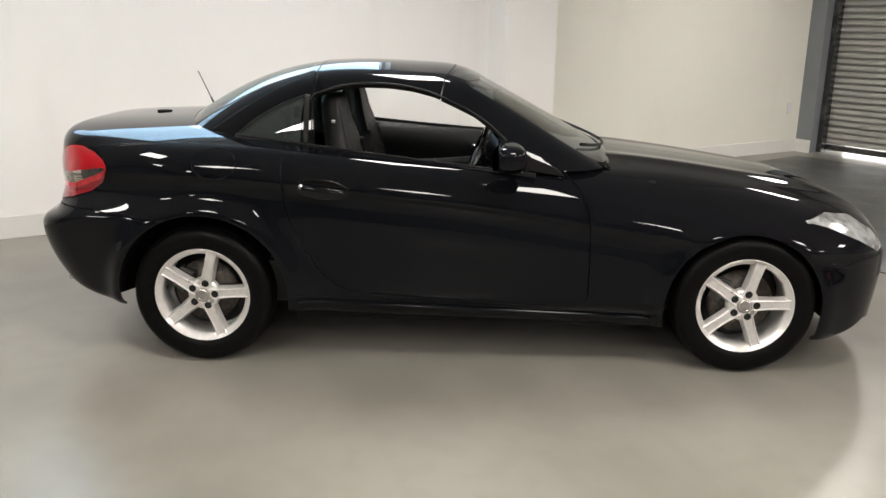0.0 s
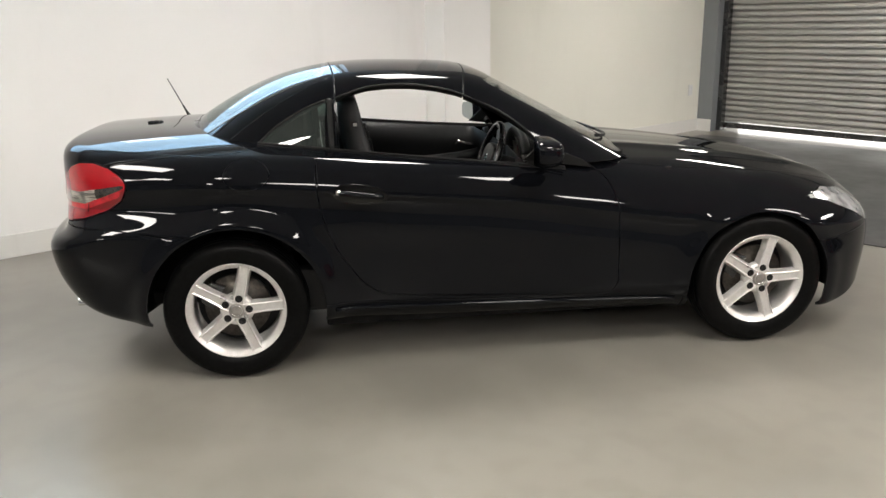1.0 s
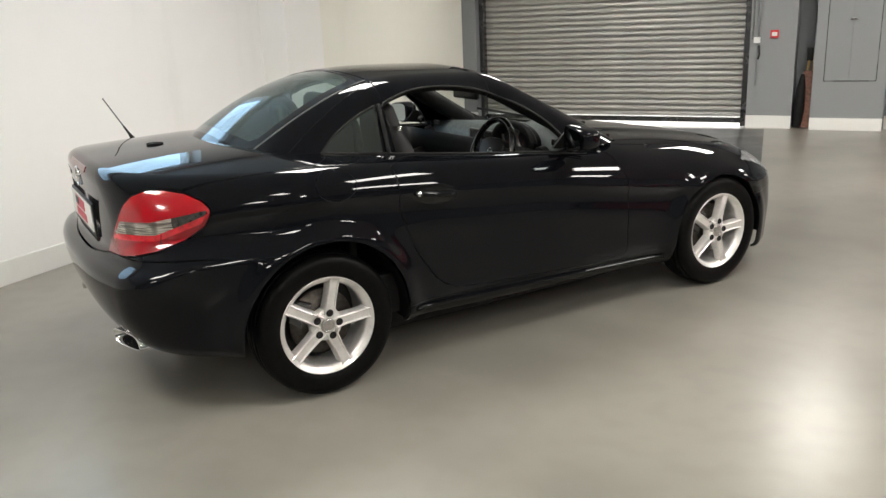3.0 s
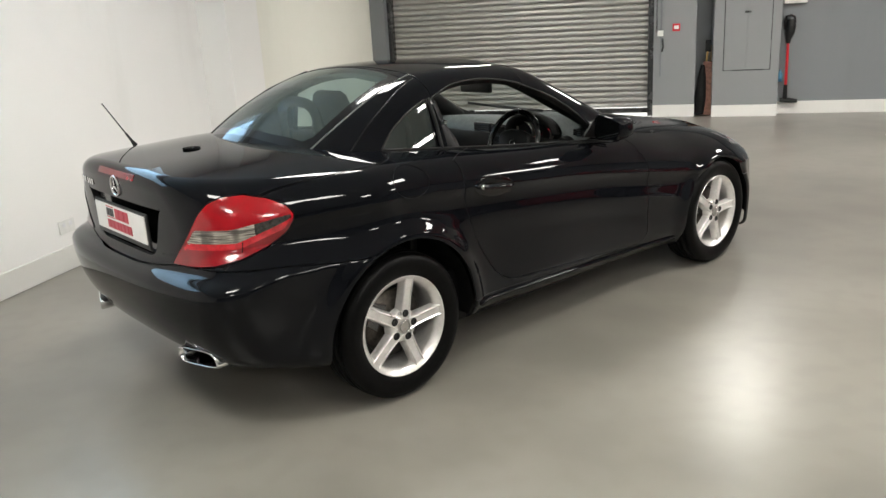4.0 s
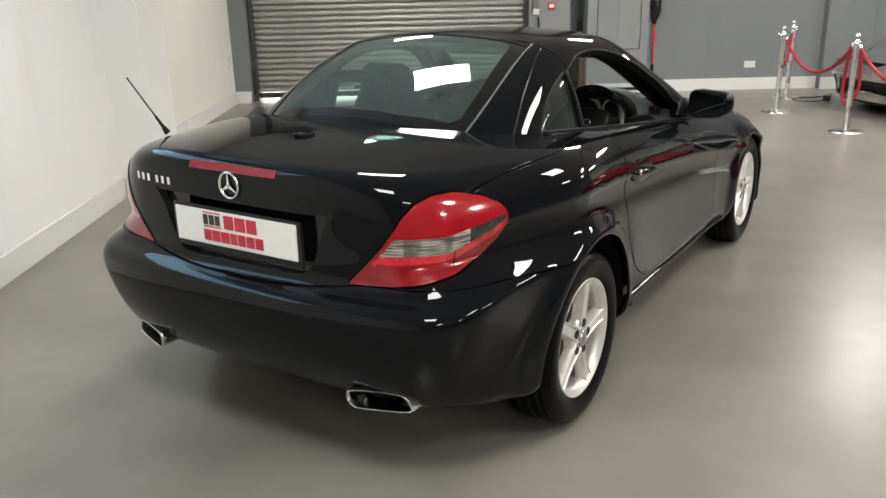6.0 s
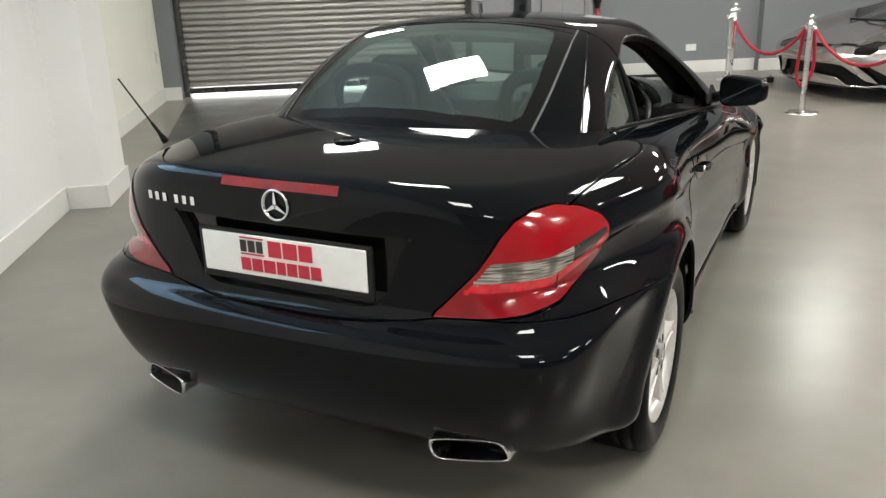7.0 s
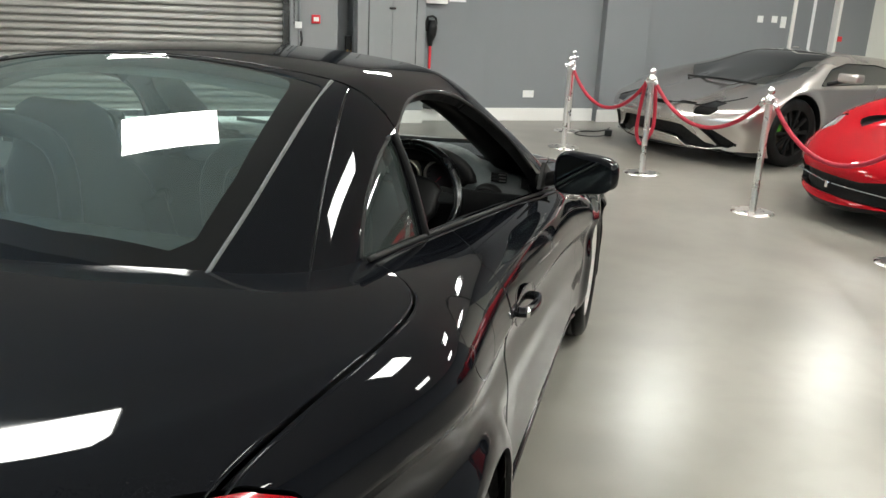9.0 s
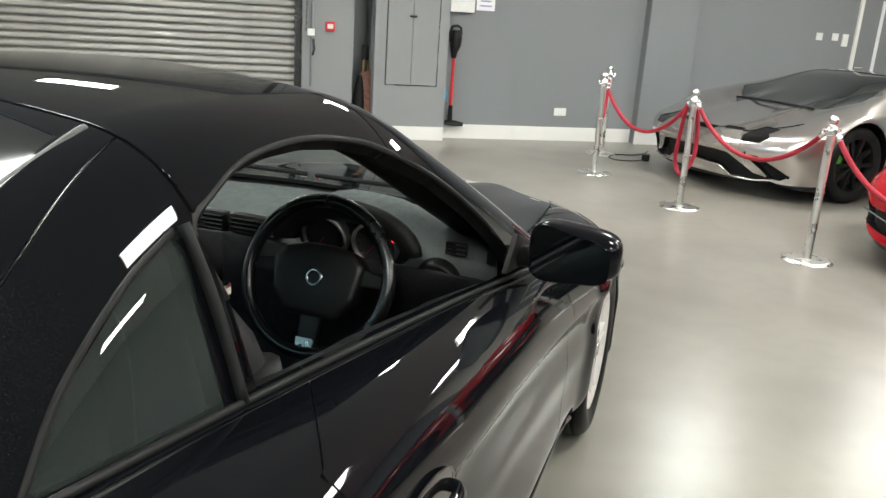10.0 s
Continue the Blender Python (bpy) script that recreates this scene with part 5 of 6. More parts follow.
pad = prism([(-0.112, 0.038), (-0.085, 0.066), (-0.035, 0.078), (0.035, 0.078), (0.085, 0.066), (0.112, 0.038), (0.100, -0.040), (0.060, -0.088), (-0.060, -0.088), (-0.100, -0.040)], 0.05, SW @ Matrix.Translation((0, -0.012, 0)), 0.014, 3)
part("hub_pad", pad, M_TRIM, sw, "black airbag pad", True)
for pts in ([(-0.16, 0.028), (-0.07, 0.038), (-0.07, -0.005), (-0.16, 0.0)], [(0.16, 0.0), (0.07, -0.005), (0.07, 0.038), (0.16, 0.028)]):
    part("spoke", prism(pts, 0.02, SW @ Matrix.Translation((0, 0.004, 0)), 0.004), M_TRIM, sw)
part("lower_spoke", prism([(-0.028, -0.06), (0.028, -0.06), (0.020, -0.165), (-0.020, -0.165)], 0.018, SW @ Matrix.Translation((0, 0.004, 0)), 0.004), M_TRIM, sw)
part("spoke_clip", prism([(-0.022, -0.138), (0.022, -0.138), (0.020, -0.158), (-0.020, -0.158)], 0.006, SW @ Matrix.Translation((0, -0.004, 0)), 0.001), M_BRUSH, sw, "silver trim on the lower spoke")
part("wheel_badge", lathe([(0.014, -0.014), (0.017, -0.018), (0.020, -0.014)], 28, SW), M_CHROME, sw, "small chrome ring", True)
part("column", tube([(0.03, -0.350, 0.855), (0.25, -0.350, 0.77)], [0.045, 0.055], 16), M_TRIM, car, "black steering column", True)
for s in (-1, 1):
    part("stalk", tube([(0.07, -0.350, 0.845), (0.06, -0.350 + s * 0.16, 0.865)], [0.008, 0.011], 8), M_TRIM, car, smooth=True)

# door linings
for side, door in zip((1, -1), doors):
    lin = bmesh.new()
    rows = []
    for k in range(21):
        x = -0.78 + 1.18 * k / 20
        bp = belt_point(x)
        rows.append([lin.verts.new(c) for c in ((x, bp.y + 0.012, bp.z - 0.004), (x, bp.y + 0.045, bp.z - 0.010), (x, bp.y + 0.055, bp.z - 0.10), (x, bp.y + 0.045, bp.z - 0.2), (x, bp.y + 0.02, bp.z - 0.23), (x, bp.y + 0.015, 0.36))])
    for a, b in zip(rows, rows[1:]):
        for i in range(5):
            lin.faces.new((a[i], a[i + 1], b[i + 1], b[i]))
    bmesh.ops.recalc_face_normals(lin, faces=lin.faces)
    pull = tube(spline([(-0.02, -0.655, 0.80), (0.0, -0.625, 0.815), (0.05, -0.625, 0.80), (0.10, -0.655, 0.79)], 5), 0.009, 8)
    arm = tube(spline([(-0.50, -0.60, 0.70), (-0.25, -0.575, 0.71), (0.0, -0.58, 0.73), (0.20, -0.62, 0.76)], 5), 0.032, 10)
    if side < 0:
        lin, pull, arm = (mirrored(b) for b in (lin, pull, arm))
    ln = part("door_lining", lin, M_LEATHER, door, "black padded door lining", True)
    part("inner_handle", pull, M_CHROME, ln, "chrome inner handle", True)
    part("armrest", arm, M_LEATHER, ln, smooth=True)

# roof lining, visors, inner mirror
head = bmesh.new()
rows = []
for k in range(17):
    x = -0.84 + 0.78 * k / 16
    rows.append([head.verts.new((x, y, min(on_cabin(x, y).z, 1.4) - 0.03)) for y in (-0.47, -0.3, -0.1, 0.1, 0.3, 0.47)])
for a, b in zip(rows, rows[1:]):
    for i in range(5):
        head.faces.new((a[i], a[i + 1], b[i + 1], b[i]))
part("headlining", head, M_DASH, car, "dark grey roof lining", True)
for y in (-0.30, 0.30):
    part("sun_visor", box((0.02, y, 1.195), (0.14, 0.34, 0.016), 0.006, Matrix.Translation((0.02, y, 1.195)) @ pose(0, 0, 0, 0, 22, 0) @ Matrix.Translation((-0.02, -y, -1.195))), M_DASH, car, "grey sun visor")
im = part("inner_mirror", box((0.075, 0, 1.145), (0.03, 0.24, 0.065), 0.014, None, None, 3), M_TRIM, car, "black interior mirror", True)
part("mirror_stem", tube([(0.10, 0, 1.16), (0.125, 0, 1.19)], 0.012, 8), M_TRIM, im, smooth=True)

# dark panels added inside the rear roof pillars to keep the quarter windows dark
trim = prism([(-1.30, 0.94), (-0.88, 0.94), (-0.865, 1.05), (-0.90, 1.12), (-1.0, 1.09), (-1.12, 1.04), (-1.24, 1.0)], 0.02, Matrix.Translation((0, -0.545, 0)), 0.006)
both_parts("inner_pillar_trim", trim, M_LEATHER, car, "dark panel added inside the rear roof pillar to block light")

# padded linings inside the windscreen pillars
lining = []
for x, y in ((-0.10, 0.46), (-0.02, 0.505), (0.10, 0.545), (0.24, 0.58), (0.38, 0.61), (0.50, 0.635)):
    lining.append(root(cabin_f, (x, -y, 0.895), (x, -y, 1.4)) + Vector((-0.024, 0.034, -0.046)))
both_parts("pillar_lining", tube(spline(lining, 4), [0.038 + 0.014 * min(1, k / 12) for k in range(4 * 5 + 1)], 12, flat=0.8), M_SEAL, car, "black lining of the windscreen pillar")

# the body sits a little lower on its wheels
BELT = 0.95


def settled(z):
    """Height after settling: the body lower over the wheels, the cabin a little taller."""
    if z <= TYRE_R:
        return z
    return TYRE_R + (z - TYRE_R) * 0.982 if z < BELT else TYRE_R + (BELT - TYRE_R) * 0.982 + (z - BELT) * 1.05


for ob in list(bpy.data.objects):
    top = ob
    while top.parent and top.parent != car:
        top = top.parent
    if ob.type == "MESH" and top.parent == car and top.name.split(".")[0] != "wheel":
        for v in ob.data.vertices:
            v.co.z = settled(v.co.z)

# ---- things along the back wall ----
def rbox(c, s, bevel=0.003):
    return box(c, s, bevel, ROOM)


cup = thing("wall_cupboard", "tall grey painted cupboard with two plain doors", "cupboard")
CUP_U = 6.947
part("carcass", rbox((CUP_U + 0.24, -1.977, 1.475), (0.48, 0.802, 2.95), 0.004), M_GREY2, cup)
part("plinth", rbox((CUP_U - 0.008, -1.977, 0.076), (0.016, 0.802, 0.15), 0.004), M_SKIRT, cup, "white painted plinth")
for v0, v1 in ((-1.972, -1.71), (-2.262, -1.980)):
    part("door", rbox((CUP_U - 0.006, (v0 + v1) / 2, 1.265), (0.014, v1 - v0, 1.33), 0.003), M_GREY2, cup)
part("latch", rbox((CUP_U - 0.018, -1.977, 1.318), (0.014, 0.075, 0.022), 0.004), M_DARKCH, cup, "small dark metal latch")
part("door_edge", rbox((CUP_U - 0.002, -1.986, 0.595), (0.012, 0.56, 0.008), 0.001), M_DARKCH, cup)
for v in (-1.702, -2.270):
    part("door_edge", rbox((CUP_U - 0.002, v, 1.265), (0.012, 0.006, 1.34), 0.001), M_DARKCH, cup)

vac = thing("cordless_vacuum", "black cordless vacuum with a red tube on the wall", "vacuum cleaner")


def rtube(pts, r, n=10, flat=1.0):
    return tube([room(*p) for p in pts], r, n, True, flat)


VU, VV = 7.095, -2.487
part("motor_body", rtube([(VU, VV - 0.015, 1.20), (VU, VV - 0.02, 1.12), (VU, VV - 0.01, 1.03), (VU, VV, 0.96), (VU, VV, 0.90)], [0.045, 0.062, 0.058, 0.036, 0.026], 14), M_TRIM, vac, "black motor body")
part("grip", rtube([(VU, VV + 0.045, 1.07), (VU, VV + 0.055, 1.17), (VU, VV + 0.035, 1.235), (VU, VV - 0.02, 1.245), (VU, VV - 0.06, 1.225), (VU, VV - 0.07, 1.15)], 0.015, 10), M_TRIM, vac, "black looped grip")
part("extension_tube", rtube([(VU, VV, 0.92), (VU, VV, 0.36)], 0.017, 14), M_REDGLOW, vac, "bright red tube")
part("neck", rtube([(VU, VV, 0.38), (VU, VV, 0.20)], [0.023, 0.030], 12), M_TRIM, vac)
part("floor_head", rtube([(VU, VV + 0.06, 0.185), (VU - 0.01, VV - 0.05, 0.18), (VU - 0.02, VV - 0.15, 0.17)], [0.03, 0.038, 0.026], 12, 0.7), M_TRIM, vac, "black floor head")
part("wall_bracket", rbox((7.145, VV, 1.12), (0.03, 0.06, 0.12)), M_TRIM, vac)

bottle = thing("spray_bottle", "small blue spray bottle beside the cupboard", "bottle")
part("body", lathe([(0.0, 0.0), (0.028, 0.0), (0.03, 0.05), (0.028, 0.10), (0.012, 0.13), (0.012, 0.15)], 20, Matrix.Translation(room(7.10, -2.415, 0.42)) @ pose(0, 0, 0, 90)), simple("blue_plastic", (0.08, 0.25, 0.40), 0.35), bottle, smooth=True)
part("hook", rbox((7.145, -2.415, 0.53), (0.03, 0.02, 0.02)), M_TRIM, bottle)

fuse = thing("fuse_box", "white wall-mounted electrical box with a cover", "electrical box")
part("case", rbox((7.114, -2.548, 1.57), (0.09, 0.27, 0.36), 0.008), M_WHITEPL, fuse)
part("cover", rbox((7.065, -2.548, 1.60), (0.010, 0.20, 0.22), 0.004), M_PAPER, fuse)
notice = thing("notice", "white paper notice with plain printed bars on the wall", "notice")
part("sheet", rbox((7.156, -2.83, 1.57), (0.003, 0.21, 0.30), 0), M_PAPER, notice)
for k in range(5):
    part("printed_bar", rbox((7.1535, -2.83, 1.67 - 0.05 * k), (0.002, 0.14 - 0.02 * (k % 2), 0.016), 0), simple("violet_ink", (0.35, 0.30, 0.55), 0.6), notice)


def plate_on(name, u, v, z, w, h, label, cat, extra=None, into=(1, 0)):
    """A small white plate on a wall that faces -u (into = (1, 0)) or -v."""
    t = thing(name, label, cat)
    s = (0.012, w, h) if into[0] else (w, 0.012, h)
    part("face_plate", rbox((u - 0.006 * into[0], v - 0.006 * into[1], z), s, 0.003), M_WHITEPL, t)
    for k in (-1, 1):
        s2 = (0.006, w * 0.16, h * 0.3) if into[0] else (w * 0.16, 0.006, h * 0.3)
        part("rocker", rbox((u - 0.014 * into[0] + (0 if into[0] else k * w * 0.22), v - 0.014 * into[1] + (k * w * 0.22 if into[0] else 0), z + h * 0.18), s2, 0.001), M_PAPER, t)
    return t


plate_on("wall_socket", U_BACK, -3.83, 0.338, 0.148, 0.088, "white double wall socket low on the grey wall", "wall socket")
plate_on("wall_socket", 0.0, V_WHITE, 0.294, 0.148, 0.088, "white double wall socket low on the white wall", "wall socket", into=(0, 1))
plate_on("light_switch", U_BACK, -7.145, 1.374, 0.088, 0.088, "white light switch on the grey wall", "light switch")
plate_on("light_switch", U_BACK, -7.373, 1.379, 0.088, 0.088, "white light switch on the grey wall", "light switch")
plate_on("thermostat", U_BACK, -7.522, 1.346, 0.085, 0.15, "cream wall controller beside the door frame", "thermostat")
plate_on("light_switch", 6.75, V_CREAM, 0.552, 0.088, 0.14, "white switch on the cream wall", "light switch", into=(0, 1))

alarm = thing("fire_call_point", "small red and white fire call point on the grey pier", "fire alarm")
part("case", rbox((PIER_U - 0.02, -1.108, 1.164), (0.045, 0.095, 0.095), 0.006), M_REDGLOW, alarm, "red case")
part("window", rbox((PIER_U - 0.0445, -1.108, 1.164), (0.006, 0.06, 0.045), 0.001), M_WHITEPL, alarm, "white glass")

chain = thing("shutter_control", "grey conduit with a chain and a small white switch box", "shutter control")
CTL = PIER_U - 0.025
part("conduit", rtube([(CTL, -0.92, 2.9), (CTL, -0.92, 1.12)], 0.014), M_GREY, chain)
part("switch_box", rbox((CTL - 0.01, -0.908, 1.096), (0.05, 0.075, 0.07), 0.006), M_WHITEPL, chain, "white switch box")
part("pull_handle", rtube([(CTL - 0.005, -0.935, 1.03), (CTL - 0.01, -0.945, 0.92), (CTL - 0.005, -0.93, 0.86)], 0.012), M_DARKCH, chain)
part("lower_pipe", rtube([(CTL + 0.005, -0.915, 1.05), (CTL + 0.005, -0.915, 0.54)], 0.011), M_GREY, chain)
for k in range(28):
    link = lathe([(0.012 + 0.0035 * math.cos(a), 0.0035 * math.sin(a)) for a in (2 * math.pi * j / 6 for j in range(6))], 10, Matrix.Translation(room(CTL - 0.025, -0.86, 1.12 + 0.032 * k)) @ Matrix.Rotation(math.pi / 2 * (k % 2), 4, "Z"), True)
    part("chain_link", link, M_DARKCH, chain)

# odds and ends leaning in the recess
board = thing("timber_board", "raw brown timber board leaning in the recess", "board")
part("plank", box((0, 0, 0.45), (0.025, 0.10, 0.90), 0.004, ROOM @ Matrix.Translation((7.15, -1.53, 0.015)) @ pose(0, 0, 0, 5, 9, 0)), M_WOOD, board)
bd2 = thing("brown_panel", "dark reddish brown panel leaning in the recess", "board")
part("sheet", box((0, 0, 0.35), (0.02, 0.16, 0.70), 0.004, ROOM @ Matrix.Translation((7.06, -1.495, 0.012)) @ pose(0, 0, 0, 4, 8, 0)), simple("red_brown", (0.16, 0.07, 0.045), 0.6, var=0.3), bd2)
sack = thing("black_sack", "black folded sack propped in the recess", "sack")
part("cloth", rtube([(7.10, -1.43, 0.02), (7.10, -1.44, 0.25), (7.13, -1.45, 0.50), (7.16, -1.46, 0.66)], [0.075, 0.085, 0.065, 0.03], 14, 0.8), M_RUBBER, sack)
brush = thing("broom", "broom with a black head and a yellow wooden handle", "broom")
part("handle", rtube([(7.12, -1.44, 0.02), (7.23, -1.515, 0.84)], 0.013), simple("yellow_wood", (0.50, 0.33, 0.12), 0.5), brush)
part("head", box((0, 0, 0), (0.05, 0.07, 0.16), 0.01, Matrix.Translation(room(7.24, -1.52, 0.90)) @ ROOM), M_TRIM, brush)

# doors at the far end
for v0, v1, lab in ((-8.43, -7.675, "plain grey door in a white frame"),):
    dleaf = thing("door_1", lab, "door", kind="structure")
    part("leaf", rbox((U_BACK + 0.10, (v0 + v1) / 2, 1.03), (0.045, v1 - v0 - 0.06, 2.04), 0.003), M_GREY, dleaf)
    part("vision_panel", rbox((U_BACK + 0.076, v0 + 0.36, 1.35), (0.008, 0.05, 1.0), 0.002), M_PAPER, dleaf, "narrow pale vision panel")
    part("lever", rtube([(U_BACK + 0.05, v1 - 0.10, 1.02), (U_BACK + 0.05, v1 - 0.22, 1.02)], 0.009), M_CHROME, dleaf, "chrome lever handle")
    for v in (v0, v1):
        part("jamb", rbox((U_BACK + 0.06, v, 1.05), (0.17, 0.05, 2.10), 0.004), M_SKIRT, dleaf, "white door jamb")
    part("head", rbox((U_BACK + 0.06, (v0 + v1) / 2, 2.085), (0.17, v1 - v0 + 0.05, 0.05), 0.004), M_SKIRT, dleaf, "white frame head")
slab("wall_door_pier", U_BACK + 0.03, U_BACK + 0.25, -9.05, -8.455, 0, 2.1, M_GREY, 0, None, "grey painted wall beside the door", "wall")
exitp = thing("exit_button", "small red emergency button on the grey wall", "button")
part("case", rbox((U_BACK + 0.018, -8.53, 1.15), (0.03, 0.07, 0.07), 0.004), M_REDGLOW, exitp)

# ---- rope barrier ----
POST_H = 0.93
post = thing("barrier_post", "polished stainless barrier post with a ball top", "barrier post", "rope barrier", at=pose(6.320, -0.040, 0))
part("base", lathe([(0.0, -0.016), (0.06, -0.016), (0.13, -0.013), (0.158, -0.008), (0.163, 0.0)], 48, Matrix.Scale(-1, 4, (0, 0, 1)) @ pose(0, 0, 0, 90)), M_BRUSH, post, "round polished base plate", True)
part("pole", lathe([(0.030, 0.015), (0.0255, 0.03), (0.0255, POST_H - 0.10)], 24, pose(0, 0, 0, 90)), M_BRUSH, post, smooth=True)
part("collar", lathe([(0.0255, POST_H - 0.105), (0.034, POST_H - 0.10), (0.034, POST_H - 0.055), (0.022, POST_H - 0.05), (0.016, POST_H - 0.035)], 24, pose(0, 0, 0, 90)), M_CHROME, post, "chrome collar with rope rings", True)
crown = bmesh.new()
bmesh.ops.create_uvsphere(crown, u_segments=20, v_segments=12, radius=0.03, matrix=Matrix.Translation((0, 0, POST_H - 0.01)))
part("ball_top", crown, M_CHROME, post, "chrome ball", True)
for a in (0.7, 2.3, 3.9, 5.4):
    part("rope_ring", lathe([(0.014 + 0.003 * math.cos(b), 0.003 * math.sin(b)) for b in (2 * math.pi * j / 8 for j in range(8))], 18, Matrix.Translation((0.046 * math.cos(a), 0.046 * math.sin(a), POST_H - 0.075)) @ Matrix.Rotation(a, 4, "Z"), True), M_CHROME, post)
SPOTS = [(6.320, -0.040), (5.292, -0.907), (4.146, -1.800), (7.50, 0.075), (3.10, -2.62)]
for x, y in SPOTS[1:]:
    copy_thing(post, pose(x, y, 0, 0, 0, 17 * x))


def rope(a, b, sag, label="red twisted barrier rope with chrome ends"):
    a, b = Vector((*a, POST_H - 0.085)), Vector((*b, POST_H - 0.085))
    d = (b - a).normalized() * 0.05
    a, b = a + d, b - d
    r = thing("barrier_rope", label, "rope", "rope barrier ropes")
    pts = []
    for k in range(33):
        t = k / 32
        q = a.lerp(b, t)
        q.z -= sag * (1 - (2 * t - 1) ** 2) ** 0.9
        pts.append(q)
    part("cord", tube(pts, 0.0165, 12), M_ROPE, r, smooth=True)
    for i, j in ((0, 1), (-1, -2)):
        part("end_cap", tube([pts[i], pts[i].lerp(pts[j], 0.9)], 0.0185, 12), M_CHROME, r, "chrome end cap", True)


rope(SPOTS[0], SPOTS[1], 0.33)
rope(SPOTS[1], SPOTS[2], 0.30)
rope(SPOTS[2], SPOTS[4], 0.34)
rope(SPOTS[0], SPOTS[3], 0.38)
loop = thing("barrier_rope", "spare red barrier rope hung doubled from a post", "rope", "rope barrier ropes")
bx, by = SPOTS[1]
part("cord", tube(spline([(bx + 0.05, by + 0.05, 0.83), (bx + 0.085, by + 0.075, 0.62), (bx + 0.10, by + 0.09, 0.38), (bx + 0.07, by + 0.05, 0.265), (bx + 0.05, by - 0.0, 0.29), (bx + 0.06, by - 0.055, 0.42), (bx + 0.05, by - 0.05, 0.65), (bx + 0.04, by - 0.03, 0.83)], 7), 0.0165, 12), M_ROPE, loop, smooth=True)

charger = thing("battery_charger", "small black battery charger with its cable on the floor", "charger")
part("case", box((7.38, -0.42, 0.035), (0.11, 0.08, 0.07), 0.012), M_TRIM, charger)
part("cable", tube(spline([(7.34, -0.40, 0.012), (7.22, -0.30, 0.008), (7.18, -0.14, 0.008), (7.30, -0.04, 0.008), (7.52, -0.10, 0.008), (7.62, -0.26, 0.008), (7.80, -0.36, 0.008), (8.0, -0.38, 0.01)], 8), 0.006, 6), M_WIRE, charger, "black cable")

# ---- the two parked sports cars behind the ropes ----
def halves(nm, bm, fn, mt, root_ob, lab, depth, push):
    """One panel across the middle, or one on each side."""
    if min(abs(v.co.y) for v in bm.verts) < 1e-4:
        panel(nm, bm, fn, mt, root_ob, lab, depth, both=True, push=push)
    else:
        for flip in (False, True):
            panel(nm, bm.copy(), fn, mt, root_ob, lab, depth, flip=flip, push=push)


def low_car(fn, arch, name, label, paint, at, cutters, glass, wheel_x, wheel_r, track, rim_mat, caliper=None):
    """A low car cut from fn: panes, intakes and wheel arches, then the wheels."""
    root_ob = thing(name, label, "car", at=at)
    h = shell(fn, (-2.8, -1.3, 0.02), (2.8, 1.3, 1.5), (-1.6, -0.3, 0.30), (1.5, 0.3, 0.55), 120, 40, 34)
    take(h, lambda p: p[:, 2] - 0.10).free()
    for x in wheel_x:
        take(h, both_of(disc(x, wheel_r, arch), lambda p: p[:, 1] + 0.45)).free()
    for nm, f, mt, lab, push in cutters:
        gap(h, f, 0.003)
        bm = take(h, f)
        if bm.faces:
            halves(nm, bm, fn, mt, root_ob, lab, 0.03, push)
    for nm, f, lab in glass:
        gap(h, f, 0.004)
        bm = take(h, f)
        if bm.faces:
            halves(nm, bm, fn, M_DARKGLASS, root_ob, lab, 0.01, -0.004)
    panel("body", h, fn, paint, root_ob, "", 0.05, both=True)
    for x in wheel_x:
        for s in (-1, 1):
            r = wheel_r
            w = part("wheel", lathe([(r * 0.70, -0.11), (r * 0.82, -0.125), (r * 0.95, -0.12), (r, -0.09), (r, 0.09), (r * 0.95, 0.12), (r * 0.7, 0.12)], 56), M_RUBBER, root_ob, "black tyre on a dark alloy wheel", True)
            w.matrix_basis = pose(x, s * track, r, 0, 0, 0 if s < 0 else 180)
            part("rim", lathe([(r * 0.70, -0.11), (r * 0.68, -0.10), (r * 0.64, -0.03), (r * 0.64, 0.1)], 48), rim_mat, w, smooth=True)
            for k in range(10):
                sp = prism([(0.03, -0.012), (r * 0.68, -0.020), (r * 0.68, 0.020), (0.03, 0.012)], 0.03, Matrix.Translation((0, -0.10, 0)) @ Matrix.Rotation(2 * math.pi * k / 10, 4, "Y"), 0.004)
                part("spoke", sp, rim_mat, w)
            part("hub", lathe([(0.0, -0.105), (0.04, -0.104), (0.05, -0.09)], 24), rim_mat, w, smooth=True)
            part("brake_disc", lathe([(0.05, -0.03), (r * 0.58, -0.03), (r * 0.58, 0.0)], 40), M_STEEL, w, smooth=True)
            part("dust_shield", lathe([(0.0, 0.06), (r * 0.66, 0.06)], 32), M_TRIM, w)
            if caliper:
                part("caliper", prism([(r * 0.40, -0.05), (r * 0.56, -0.045), (r * 0.58, 0.045), (r * 0.40, 0.05)], 0.05, Matrix.Translation((0, -0.07, 0)) @ Matrix.Rotation(radians(200), 4, "Y"), 0.006), caliper, w, "bright green brake caliper")
            liner = lathe([(arch + 0.01, s * (track + 0.13)), (arch + 0.012, s * 0.5), (0.05, s * 0.5)], 32, Matrix.Translation((x, 0, wheel_r)))
            bmesh.ops.delete(liner, geom=[v for v in liner.verts if v.co.z < 0.14], context="VERTS")
            for v in liner.verts:
                for _ in range(40):
                    if fn(np.array([v.co[:]]))[0] < -0.015:
                        break
                    v.co.z -= 0.008
                    v.co.y *= 0.985
            part("wheel_arch_liner", liner, M_RUBBER, root_ob)
